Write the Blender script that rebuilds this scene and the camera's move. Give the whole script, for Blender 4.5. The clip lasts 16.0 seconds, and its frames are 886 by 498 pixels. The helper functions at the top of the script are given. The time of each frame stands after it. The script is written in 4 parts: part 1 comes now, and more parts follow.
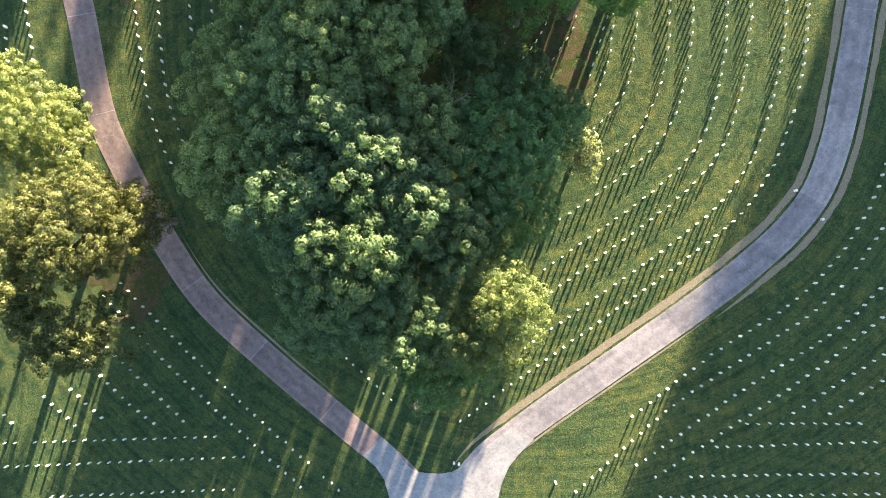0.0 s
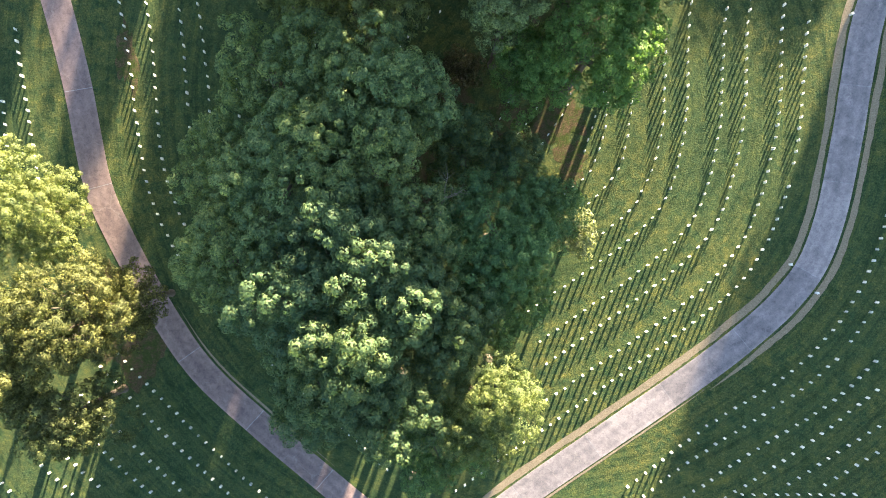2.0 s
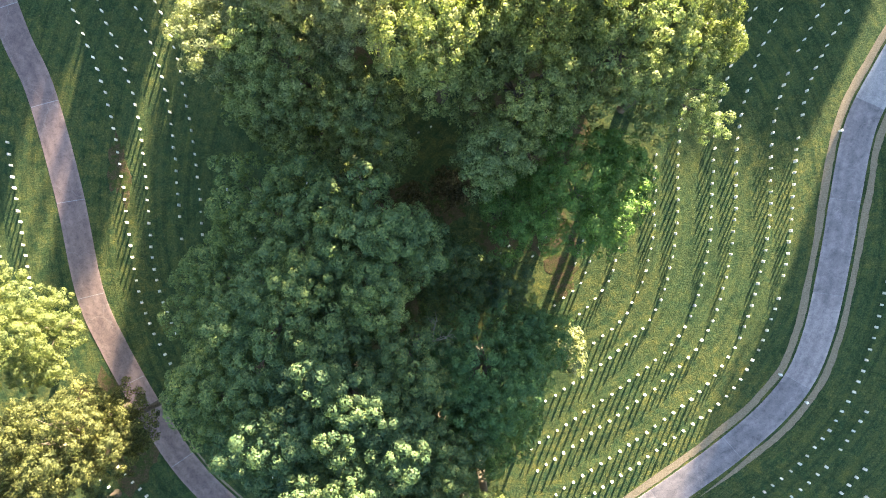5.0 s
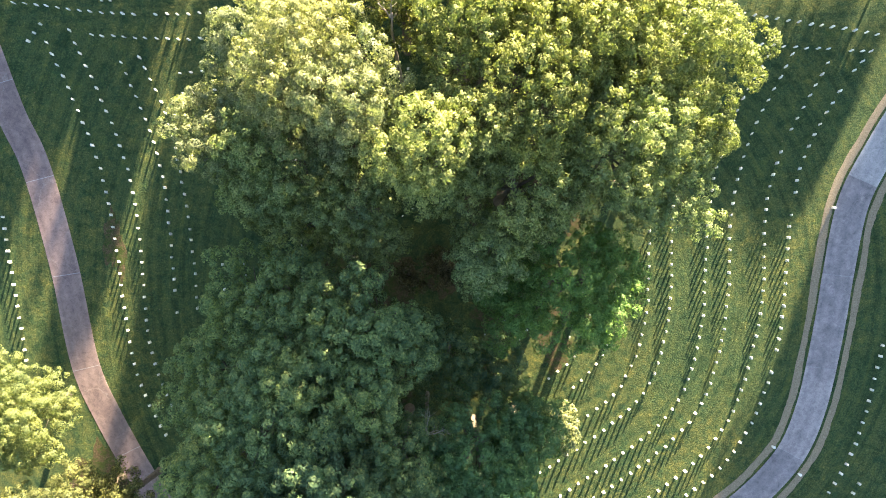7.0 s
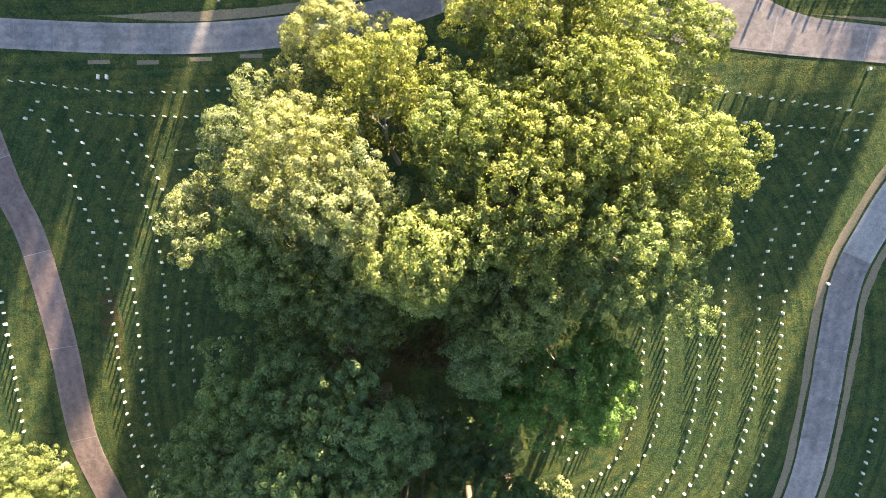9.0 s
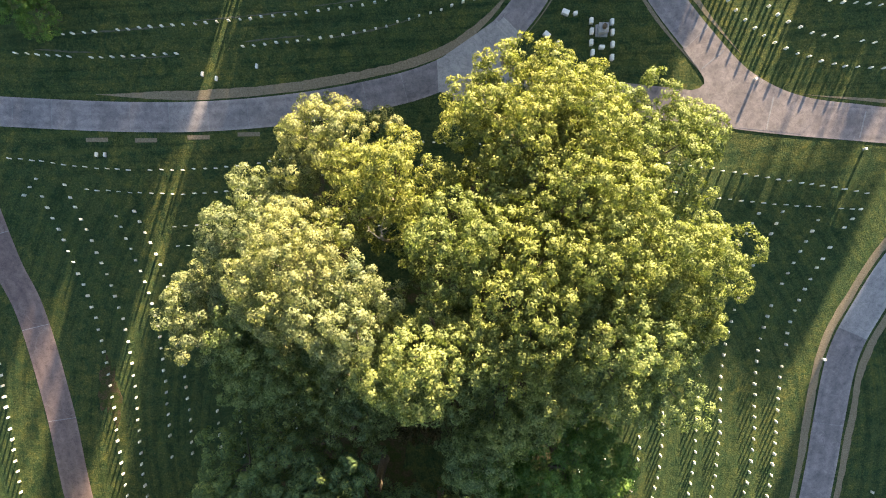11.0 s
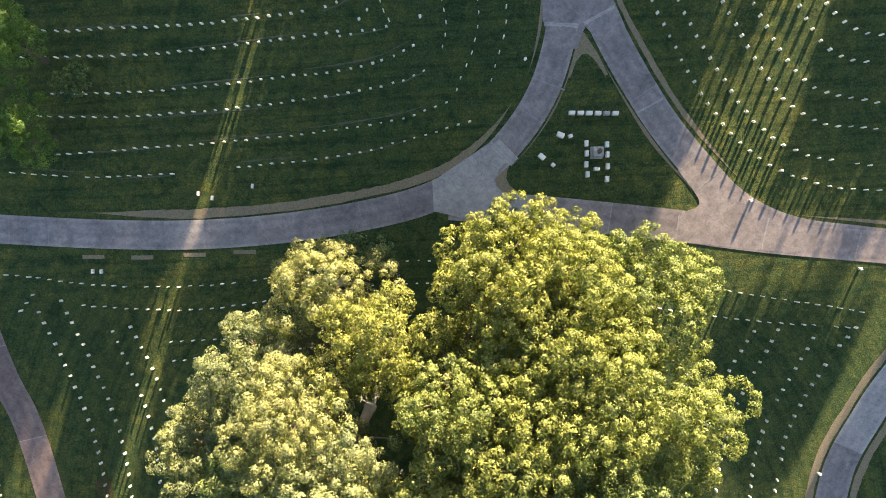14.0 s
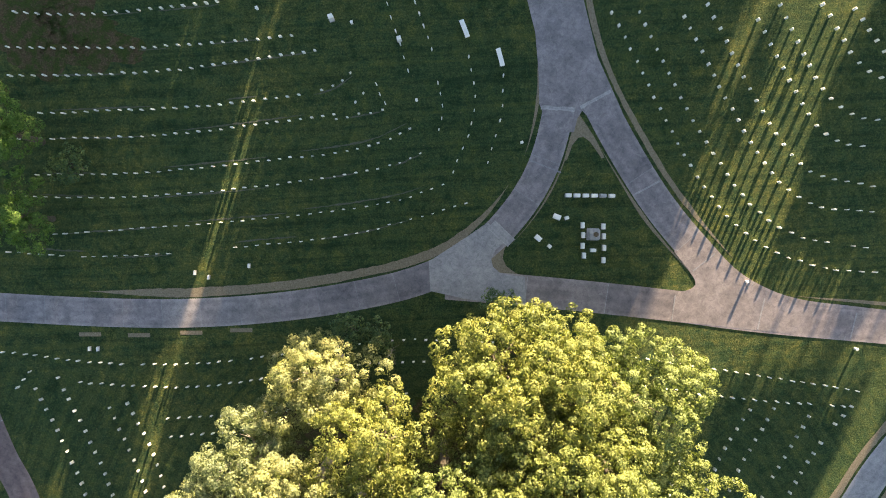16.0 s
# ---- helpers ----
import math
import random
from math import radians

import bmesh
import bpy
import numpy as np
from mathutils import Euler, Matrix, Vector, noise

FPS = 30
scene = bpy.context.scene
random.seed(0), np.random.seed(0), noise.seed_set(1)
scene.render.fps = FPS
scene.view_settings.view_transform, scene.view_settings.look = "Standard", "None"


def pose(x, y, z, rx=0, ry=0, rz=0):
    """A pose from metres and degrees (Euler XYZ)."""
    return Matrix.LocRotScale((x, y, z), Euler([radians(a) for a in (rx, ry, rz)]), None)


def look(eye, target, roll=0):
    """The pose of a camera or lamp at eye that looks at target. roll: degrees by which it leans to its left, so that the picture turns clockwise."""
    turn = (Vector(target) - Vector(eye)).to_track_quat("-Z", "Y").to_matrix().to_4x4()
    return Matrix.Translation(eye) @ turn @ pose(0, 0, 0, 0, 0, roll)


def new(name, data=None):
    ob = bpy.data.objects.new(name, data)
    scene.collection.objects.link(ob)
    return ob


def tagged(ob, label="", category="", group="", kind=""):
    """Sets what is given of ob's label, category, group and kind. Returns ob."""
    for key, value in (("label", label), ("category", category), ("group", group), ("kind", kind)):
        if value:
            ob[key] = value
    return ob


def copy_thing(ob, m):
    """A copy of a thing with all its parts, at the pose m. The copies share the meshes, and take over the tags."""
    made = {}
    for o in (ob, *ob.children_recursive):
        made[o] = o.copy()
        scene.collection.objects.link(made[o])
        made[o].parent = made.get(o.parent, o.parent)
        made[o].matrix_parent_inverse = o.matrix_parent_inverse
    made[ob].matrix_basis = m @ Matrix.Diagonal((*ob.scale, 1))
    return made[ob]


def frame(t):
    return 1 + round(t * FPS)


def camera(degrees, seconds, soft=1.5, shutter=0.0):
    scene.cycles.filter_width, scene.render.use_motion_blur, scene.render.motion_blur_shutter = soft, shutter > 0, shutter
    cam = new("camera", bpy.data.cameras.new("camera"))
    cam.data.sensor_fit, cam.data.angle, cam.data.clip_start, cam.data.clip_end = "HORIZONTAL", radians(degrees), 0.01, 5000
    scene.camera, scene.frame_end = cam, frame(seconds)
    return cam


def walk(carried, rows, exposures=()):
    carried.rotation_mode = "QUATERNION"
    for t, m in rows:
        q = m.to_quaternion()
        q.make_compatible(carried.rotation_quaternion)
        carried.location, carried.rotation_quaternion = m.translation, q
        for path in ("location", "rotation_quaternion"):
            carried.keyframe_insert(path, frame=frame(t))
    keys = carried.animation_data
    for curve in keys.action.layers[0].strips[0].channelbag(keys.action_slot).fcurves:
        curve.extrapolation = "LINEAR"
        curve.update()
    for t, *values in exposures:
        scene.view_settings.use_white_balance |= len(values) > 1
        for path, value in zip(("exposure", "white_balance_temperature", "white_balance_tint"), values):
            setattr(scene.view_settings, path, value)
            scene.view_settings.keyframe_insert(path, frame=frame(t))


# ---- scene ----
cam = camera(72.2, 16.0, soft=1.0)
ROWS = [
    (0.0, 0.288, 0.784, 80.310, -0.944, -0.089, 0.708),
    (0.5, 0.445, 3.015, 80.339, -0.908, -0.042, 0.723),
    (1.0, 0.598, 5.263, 80.364, -0.886, -0.005, 0.730),
    (1.5, 0.748, 7.529, 80.384, -0.877, 0.022, 0.731),
    (2.0, 0.898, 9.811, 80.401, -0.878, 0.039, 0.729),
    (2.5, 1.047, 12.107, 80.414, -0.889, 0.049, 0.725),
    (3.0, 1.196, 14.414, 80.424, -0.907, 0.050, 0.719),
    (3.5, 1.343, 16.730, 80.433, -0.931, 0.046, 0.714),
    (4.0, 1.487, 19.052, 80.440, -0.958, 0.036, 0.709),
    (4.5, 1.628, 21.377, 80.449, -0.989, 0.023, 0.705),
    (5.0, 1.763, 23.703, 80.458, -1.021, 0.006, 0.702),
    (5.5, 1.891, 26.027, 80.470, -1.054, -0.012, 0.700),
    (6.0, 2.012, 28.346, 80.484, -1.086, -0.030, 0.700),
    (6.5, 2.125, 30.660, 80.501, -1.117, -0.048, 0.702),
    (7.0, 2.230, 32.968, 80.520, -1.145, -0.063, 0.704),
    (7.5, 2.327, 35.267, 80.542, -1.170, -0.076, 0.707),
    (8.0, 2.417, 37.559, 80.564, -1.193, -0.086, 0.710),
    (8.5, 2.500, 39.844, 80.587, -1.211, -0.091, 0.714),
    (9.0, 2.579, 42.122, 80.609, -1.227, -0.092, 0.717),
    (9.5, 2.654, 44.395, 80.628, -1.239, -0.087, 0.720),
    (10.0, 2.728, 46.665, 80.643, -1.248, -0.078, 0.721),
    (10.5, 2.802, 48.933, 80.651, -1.254, -0.064, 0.722),
    (11.0, 2.878, 51.203, 80.653, -1.259, -0.046, 0.721),
    (11.5, 2.957, 53.477, 80.645, -1.264, -0.024, 0.719),
    (12.0, 3.040, 55.756, 80.627, -1.269, 0.000, 0.716),
    (12.5, 3.127, 58.044, 80.600, -1.276, 0.025, 0.712),
    (13.0, 3.217, 60.344, 80.562, -1.287, 0.049, 0.708),
    (13.5, 3.309, 62.655, 80.515, -1.303, 0.069, 0.704),
    (14.0, 3.398, 64.981, 80.463, -1.328, 0.083, 0.701),
    (14.5, 3.480, 67.320, 80.407, -1.364, 0.088, 0.701),
    (15.0, 3.546, 69.672, 80.355, -1.413, 0.080, 0.705),
    (15.5, 3.585, 72.035, 80.312, -1.478, 0.054, 0.715),
    (16.0, 3.586, 74.404, 80.289, -1.564, 0.007, 0.732),
]
EXPOSURES = [(0.0, 3.66, 5980, 14), (4.0, 3.88, 5930, 14), (7.0, 3.82, 6000, 15), (9.0, 3.47, 6200, 15), (12.0, 3.08, 6450, 15), (16.0, 3.12, 6550, 15)]
walk(cam, [(t, pose(x, y, z, rx, ry, rz)) for t, x, y, z, rx, ry, rz in ROWS], EXPOSURES)
SKY, SUN = 0.042, 5.0


# ---------------------------------------------------------------- world and sun
SUN_EL, SUN_AZ = 12.3, 19.0          # degrees above the horizon; degrees from +y towards +x
world = bpy.data.worlds.new("sky")
scene.world = world
world.use_nodes = True
wn = world.node_tree.nodes
sky = wn.new("ShaderNodeTexSky")
sky.sky_type = 'NISHITA'
sky.sun_disc = False
sky.sun_elevation = radians(SUN_EL)
sky.sun_rotation = radians(SUN_AZ)
sky.air_density, sky.dust_density = 1.25, 1.2
wn["Background"].inputs[1].default_value = SKY
world.node_tree.links.new(sky.outputs[0], wn["Background"].inputs[0])
sun = new("sun", bpy.data.lights.new("sun", 'SUN'))
sun.data.energy, sun.data.angle, sun.data.color = SUN, radians(0.6), (1.0, 0.77, 0.45)
to_sun = Vector((math.sin(radians(SUN_AZ)) * math.cos(radians(SUN_EL)), math.cos(radians(SUN_AZ)) * math.cos(radians(SUN_EL)), math.sin(radians(SUN_EL))))
sun.matrix_world = look(to_sun * 300, (0, 0, 0))


# ---------------------------------------------------------------- the lie of the land
def gz(x, y):
    """Height of the hillside, which climbs gently away to the north."""
    x = np.clip(x, -150, 150)
    y = np.clip(y, -110, 150)
    return 3.604 + 0.01975 * x + 0.09015 * y + 0.000213 * y * y


# ---------------------------------------------------------------- materials
def material(name, rough=0.8, spec=0.3):
    m = bpy.data.materials.new(name)
    m.use_nodes = True
    n = m.node_tree.nodes
    b = n["Principled BSDF"]
    b.inputs["Roughness"].default_value = rough
    b.inputs["Specular IOR Level"].default_value = spec
    return m, n, m.node_tree.links, b


def noise_node(n, l, scale, detail=4.0, rough=0.55, vector=None, distort=0.0):
    t = n.new("ShaderNodeTexNoise")
    t.inputs["Scale"].default_value = scale
    t.inputs["Detail"].default_value = detail
    t.inputs["Roughness"].default_value = rough
    t.inputs["Distortion"].default_value = distort
    if vector is None:
        g = n.new("ShaderNodeNewGeometry")
        vector = g.outputs["Position"]
    l.new(vector, t.inputs["Vector"])
    return t.outputs["Fac"]


def ramp(n, l, fac, stops):
    r = n.new("ShaderNodeValToRGB")
    e = r.color_ramp.elements
    while len(e) < len(stops):
        e.new(0.5)
    for k, (p, c) in zip(e, stops):
        k.position, k.color = p, (*c, 1)
    l.new(fac, r.inputs[0])
    return r.outputs[0]


def mix(n, l, fac, a, b, mode='MIX'):
    m = n.new("ShaderNodeMix")
    m.data_type, m.blend_type = 'RGBA', mode
    for sock, v in ((m.inputs[0], fac), (m.inputs[6], a), (m.inputs[7], b)):
        if hasattr(v, "is_linked"):
            l.new(v, sock)
        else:
            sock.default_value = v if not isinstance(v, tuple) else (*v, 1)
    return m.outputs[2]


def bump(n, l, b, height, strength, dist):
    u = n.new("ShaderNodeBump")
    u.inputs["Strength"].default_value = strength
    u.inputs["Distance"].default_value = dist
    l.new(height, u.inputs["Height"])
    l.new(u.outputs[0], b.inputs["Normal"])


def math_node(n, l, op, a, b):
    m = n.new("ShaderNodeMath")
    m.operation = op
    for sock, v in ((m.inputs[0], a), (m.inputs[1], b)):
        if hasattr(v, "is_linked"):
            l.new(v, sock)
        else:
            sock.default_value = v
    return m.outputs[0]


def lawn_material():
    m, n, l, b = material("mown_grass", 0.95, 0.1)
    broad = noise_node(n, l, 0.045, 5, 0.6)
    mid = noise_node(n, l, 0.8, 7, 0.72, distort=0.6)
    fine = noise_node(n, l, 5.5, 6, 0.8)
    green = ramp(n, l, fine, [(0.32, (0.011, 0.030, 0.016)), (0.5, (0.033, 0.069, 0.033)), (0.68, (0.086, 0.128, 0.050))])
    dry = ramp(n, l, fine, [(0.33, (0.030, 0.048, 0.018)), (0.51, (0.100, 0.114, 0.035)), (0.69, (0.24, 0.218, 0.085))])
    patch = math_node(n, l, 'MULTIPLY', ramp(n, l, broad, [(0.40, (0.3, 0.3, 0.3)), (0.60, (1, 1, 1))]),
                      ramp(n, l, mid, [(0.38, (0, 0, 0)), (0.64, (1, 1, 1))]))
    col = mix(n, l, patch, green, dry)
    # mower passes and worn lines: straight on the upper lawn, in wide arcs lower down
    g = n.new("ShaderNodeNewGeometry")
    xyz = n.new("ShaderNodeSeparateXYZ")
    l.new(g.outputs["Position"], xyz.inputs[0])
    dx = math_node(n, l, 'SUBTRACT', xyz.outputs[0], 13.0)
    dy = math_node(n, l, 'SUBTRACT', xyz.outputs[1], 25.0)
    ring = math_node(n, l, 'SQRT', math_node(n, l, 'ADD', math_node(n, l, 'MULTIPLY', dx, dx), math_node(n, l, 'MULTIPLY', dy, dy)), 0.0)
    arc = math_node(n, l, 'MULTIPLY', math_node(n, l, 'ARCTAN2', dy, dx), 1.6)
    upper = math_node(n, l, 'ADD', xyz.outputs[1], math_node(n, l, 'MULTIPLY', xyz.outputs[0], -0.06))
    along = math_node(n, l, 'MULTIPLY', xyz.outputs[0], 0.045)
    for u, v, lo, hi in ((upper, along, (0, 0, 0), (1, 1, 1)), (ring, arc, (1, 1, 1), (0, 0, 0))):
        cmb = n.new("ShaderNodeCombineXYZ")
        l.new(u, cmb.inputs[0])
        l.new(v, cmb.inputs[1])
        t = noise_node(n, l, 1.3, 5, 0.62, cmb.outputs[0], 0.25)
        here = ramp(n, l, math_node(n, l, 'MULTIPLY', xyz.outputs[1], 0.01), [(0.55, lo), (0.60, hi)])
        dark = math_node(n, l, 'MULTIPLY', ramp(n, l, t, [(0.36, (0.45, 0.45, 0.45)), (0.52, (0, 0, 0))]), here)
        col = mix(n, l, dark, col, (0.010, 0.029, 0.015))
        pale = math_node(n, l, 'MULTIPLY', ramp(n, l, t, [(0.52, (0, 0, 0)), (0.68, (0.42, 0.42, 0.42))]), here)
        col = mix(n, l, pale, col, (0.090, 0.104, 0.031))
    bare = ramp(n, l, noise_node(n, l, 0.16, 7, 0.72), [(0.68, (0, 0, 0)), (0.76, (0.75, 0.75, 0.75))])
    col = mix(n, l, bare, col, (0.12, 0.085, 0.05))
    tuft = ramp(n, l, noise_node(n, l, 0.55, 5, 0.7, distort=1.0), [(0.36, (0.62, 0.74, 0.70)), (0.5, (1, 1, 1)), (0.64, (1.36, 1.22, 0.98))])
    col = mix(n, l, 1.0, col, tuft, 'MULTIPLY')
    fleck = ramp(n, l, noise_node(n, l, 3.2, 3, 0.85), [(0.66, (0, 0, 0)), (0.72, (0.8, 0.8, 0.8))])
    strewn = ramp(n, l, noise_node(n, l, 0.075, 4, 0.6), [(0.46, (0, 0, 0)), (0.60, (1, 1, 1))])
    col = mix(n, l, math_node(n, l, 'MULTIPLY', fleck, strewn), col, (0.26, 0.20, 0.11))
    l.new(col, b.inputs["Base Color"])
    bump(n, l, b, math_node(n, l, 'ADD', fine, noise_node(n, l, 1.8, 5, 0.75)), 1.0, 0.16)
    return m


def paving_material(name, light, dark, stain):
    m, n, l, b = material(name, 0.85, 0.25)
    info = n.new("ShaderNodeObjectInfo")
    blotch = noise_node(n, l, 0.45, 7, 0.65, distort=0.4)
    grain = noise_node(n, l, 14.0, 4, 0.7)
    col = ramp(n, l, blotch, [(0.32, dark), (0.62, light)])
    col = mix(n, l, ramp(n, l, noise_node(n, l, 0.9, 6, 0.7), [(0.58, (0, 0, 0)), (0.75, (0.6, 0.6, 0.6))]), col, stain)
    tone = ramp(n, l, info.outputs["Random"], [(0.0, (0.84, 0.84, 0.855)), (1.0, (1.13, 1.11, 1.09))])
    col = mix(n, l, 1.0, col, tone, 'MULTIPLY')
    mottle = ramp(n, l, noise_node(n, l, 2.2, 6, 0.75, distort=0.8), [(0.34, (0.72, 0.72, 0.74)), (0.5, (1, 1, 1)), (0.68, (1.22, 1.2, 1.17))])
    col = mix(n, l, 1.0, col, mottle, 'MULTIPLY')
    # wheel-worn tracks and swept margins along a lane
    across, lane = n.new("ShaderNodeAttribute"), n.new("ShaderNodeAttribute")
    across.attribute_name, lane.attribute_name = "across", "lane"
    shifted = math_node(n, l, 'ADD', across.outputs["Fac"], math_node(n, l, 'MULTIPLY', math_node(n, l, 'SUBTRACT', noise_node(n, l, 0.35, 5, 0.6), 0.5), 0.16))
    tracks = ramp(n, l, shifted, [(0.0, (1.28, 1.25, 1.22)), (0.07, (1.1, 1.09, 1.08)), (0.14, (0.9, 0.9, 0.91)), (0.30, (1.09, 1.08, 1.07)), (0.50, (0.86, 0.86, 0.88)),
                                  (0.70, (1.09, 1.08, 1.07)), (0.86, (0.9, 0.9, 0.91)), (0.93, (1.1, 1.09, 1.08)), (1.0, (1.28, 1.25, 1.22))])
    col = mix(n, l, math_node(n, l, 'MULTIPLY', lane.outputs["Fac"], 0.8), col, mix(n, l, 1.0, col, tracks, 'MULTIPLY'))
    vor = n.new("ShaderNodeTexVoronoi")
    vor.feature = 'DISTANCE_TO_EDGE'
    vor.inputs["Scale"].default_value = 0.1
    g = n.new("ShaderNodeNewGeometry")
    wob = n.new("ShaderNodeTexNoise")
    wob.inputs["Scale"].default_value = 0.7
    wob.inputs["Detail"].default_value = 6
    l.new(g.outputs["Position"], wob.inputs["Vector"])
    add = n.new("ShaderNodeVectorMath")
    add.operation = 'MULTIPLY_ADD'
    l.new(wob.outputs["Color"], add.inputs[0])
    add.inputs[1].default_value = (2.2, 2.2, 2.2)
    l.new(g.outputs["Position"], add.inputs[2])
    l.new(add.outputs[0], vor.inputs["Vector"])
    crack = ramp(n, l, vor.outputs["Distance"], [(0.0, (0.25, 0.25, 0.25)), (0.005, (0, 0, 0))])
    col = mix(n, l, crack, col, (0.42, 0.40, 0.38))
    speck = ramp(n, l, grain, [(0.3, (0.82, 0.82, 0.82)), (0.7, (1.1, 1.1, 1.1))])
    col = mix(n, l, 1.0, col, speck, 'MULTIPLY')
    l.new(col, b.inputs["Base Color"])
    bump(n, l, b, grain, 0.25, 0.01)
    return m


def soil_material():
    m, n, l, b = material("bare_soil", 0.95, 0.1)
    fine = noise_node(n, l, 6.0, 6, 0.75)
    col = ramp(n, l, fine, [(0.3, (0.12, 0.10, 0.07)), (0.55, (0.24, 0.205, 0.15)), (0.8, (0.36, 0.31, 0.23))])
    grass = ramp(n, l, noise_node(n, l, 1.6, 6, 0.75), [(0.60, (0, 0, 0)), (0.74, (0.8, 0.8, 0.8))])
    col = mix(n, l, grass, col, (0.075, 0.095, 0.04))
    l.new(col, b.inputs["Base Color"])
    bump(n, l, b, fine, 0.7, 0.05)
    return m


def stone_material(name, light, dark):
    m, n, l, b = material(name, 0.6, 0.4)
    f = noise_node(n, l, 3.0, 6, 0.7)
    l.new(ramp(n, l, f, [(0.3, dark), (0.6, light)]), b.inputs["Base Color"])
    bump(n, l, b, noise_node(n, l, 60.0, 3, 0.6), 0.2, 0.004)
    return m


def leaf_material(name, low, midc, high, shine=0.35, through_light=0.35):
    m = bpy.data.materials.new(name)
    m.use_nodes = True
    n, l = m.node_tree.nodes, m.node_tree.links
    b = n["Principled BSDF"]
    b.inputs["Roughness"].default_value = 0.6
    b.inputs["Specular IOR Level"].default_value = shine * 0.45
    g = n.new("ShaderNodeNewGeometry")
    info = n.new("ShaderNodeObjectInfo")
    per = ramp(n, l, g.outputs["Random Per Island"], [(0.0, low), (0.5, midc), (1.0, high)])
    spray = ramp(n, l, noise_node(n, l, 0.5, 3, 0.6), [(0.3, (0.72, 0.80, 0.85)), (0.7, (1.22, 1.16, 0.95))])
    col = mix(n, l, 1.0, per, spray, 'MULTIPLY')
    tree = ramp(n, l, info.outputs["Random"], [(0.0, (0.86, 0.93, 1.0)), (1.0, (1.12, 1.06, 0.92))])
    col = mix(n, l, 1.0, col, tree, 'MULTIPLY')
    l.new(col, b.inputs["Base Color"])
    tr = n.new("ShaderNodeBsdfTranslucent")
    l.new(mix(n, l, 1.0, col, (1.15, 1.25, 0.6), 'MULTIPLY'), tr.inputs[0])
    ms = n.new("ShaderNodeMixShader")
    ms.inputs[0].default_value = through_light
    l.new(b.outputs[0], ms.inputs[1])
    l.new(tr.outputs[0], ms.inputs[2])
    l.new(ms.outputs[0], n["Material Output"].inputs["Surface"])
    return m


def bark_material(name, a, c):
    m, n, l, b = material(name, 0.9, 0.15)
    f = noise_node(n, l, 5.0, 6, 0.7)
    l.new(ramp(n, l, f, [(0.3, a), (0.7, c)]), b.inputs["Base Color"])
    bump(n, l, b, noise_node(n, l, 18.0, 5, 0.7), 0.6, 0.03)
    return m


LAWN = lawn_material()
CONCRETE = paving_material("grey_concrete", (0.275, 0.258, 0.278), (0.165, 0.156, 0.175), (0.35, 0.325, 0.32))
NEW_CONCRETE = paving_material("pale_concrete", (0.36, 0.355, 0.375), (0.26, 0.26, 0.28), (0.42, 0.40, 0.40))
BUFF_CONCRETE = paving_material("buff_concrete", (0.235, 0.182, 0.18), (0.155, 0.118, 0.12), (0.29, 0.235, 0.22))
LIGHT_CONCRETE = paving_material("lighter_grey_concrete", (0.30, 0.285, 0.30), (0.20, 0.19, 0.205), (0.36, 0.335, 0.33))
MUTED_CONCRETE = paving_material("muted_buff_concrete", (0.28, 0.25, 0.26), (0.18, 0.162, 0.17), (0.34, 0.305, 0.295))
SOIL = soil_material()
WORN = bark_material("worn_turf", (0.05, 0.066, 0.042), (0.14, 0.14, 0.11))
MARBLE = stone_material("white_marble", (0.87, 0.86, 0.84), (0.74, 0.74, 0.71))
GRANITE = stone_material("grey_granite", (0.42, 0.42, 0.43), (0.26, 0.26, 0.28))
BRONZE = stone_material("weathered_bronze", (0.16, 0.11, 0.07), (0.08, 0.07, 0.05))
LEAF_GOLD = leaf_material("olive_leaves", (0.090, 0.116, 0.039), (0.164, 0.196, 0.065), (0.305, 0.33, 0.135), 0.5, 0.34)
LEAF_PALE = leaf_material("pale_willowy_leaves", (0.120, 0.148, 0.082), (0.192, 0.222, 0.130), (0.328, 0.358, 0.22), 0.4, 0.36)
LEAF_BROWN = leaf_material("withered_brown_leaves", (0.05, 0.044, 0.028), (0.095, 0.084, 0.054), (0.17, 0.15, 0.10), 0.2, 0.3)
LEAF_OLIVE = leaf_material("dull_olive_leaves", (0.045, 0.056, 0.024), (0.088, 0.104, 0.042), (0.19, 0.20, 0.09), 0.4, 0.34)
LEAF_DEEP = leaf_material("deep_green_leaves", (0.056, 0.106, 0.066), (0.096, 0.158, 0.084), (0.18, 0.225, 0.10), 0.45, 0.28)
# The deep green leaves lightened, standing in for skylight on the shaded upper crowns.
LEAF_DEEP_LIFTED = leaf_material("deep_green_leaves_lifted", (0.084, 0.142, 0.080), (0.142, 0.212, 0.104), (0.25, 0.305, 0.13), 0.45, 0.3)
LEAF_LEAFY = leaf_material("mid_green_leaves", (0.066, 0.136, 0.062), (0.112, 0.196, 0.086), (0.19, 0.275, 0.11), 0.4, 0.32)
# Cool, bright leaf colour puts skylight on the grove's shaded southern side.
LEAF_SKYLIT = leaf_material("skylit_green_leaves", (0.115, 0.158, 0.074), (0.195, 0.245, 0.108), (0.34, 0.375, 0.18), 0.5, 0.36)
LEAF_FRESH = leaf_material("yellow_green_leaves", (0.096, 0.128, 0.052), (0.152, 0.184, 0.070), (0.265, 0.285, 0.118), 0.4, 0.38)
LEAF_BRIGHT = leaf_material("fresh_green_leaves", (0.074, 0.152, 0.046), (0.122, 0.215, 0.064), (0.20, 0.285, 0.095), 0.4, 0.38)
BARK = bark_material("grey_bark", (0.06, 0.05, 0.04), (0.17, 0.15, 0.125))
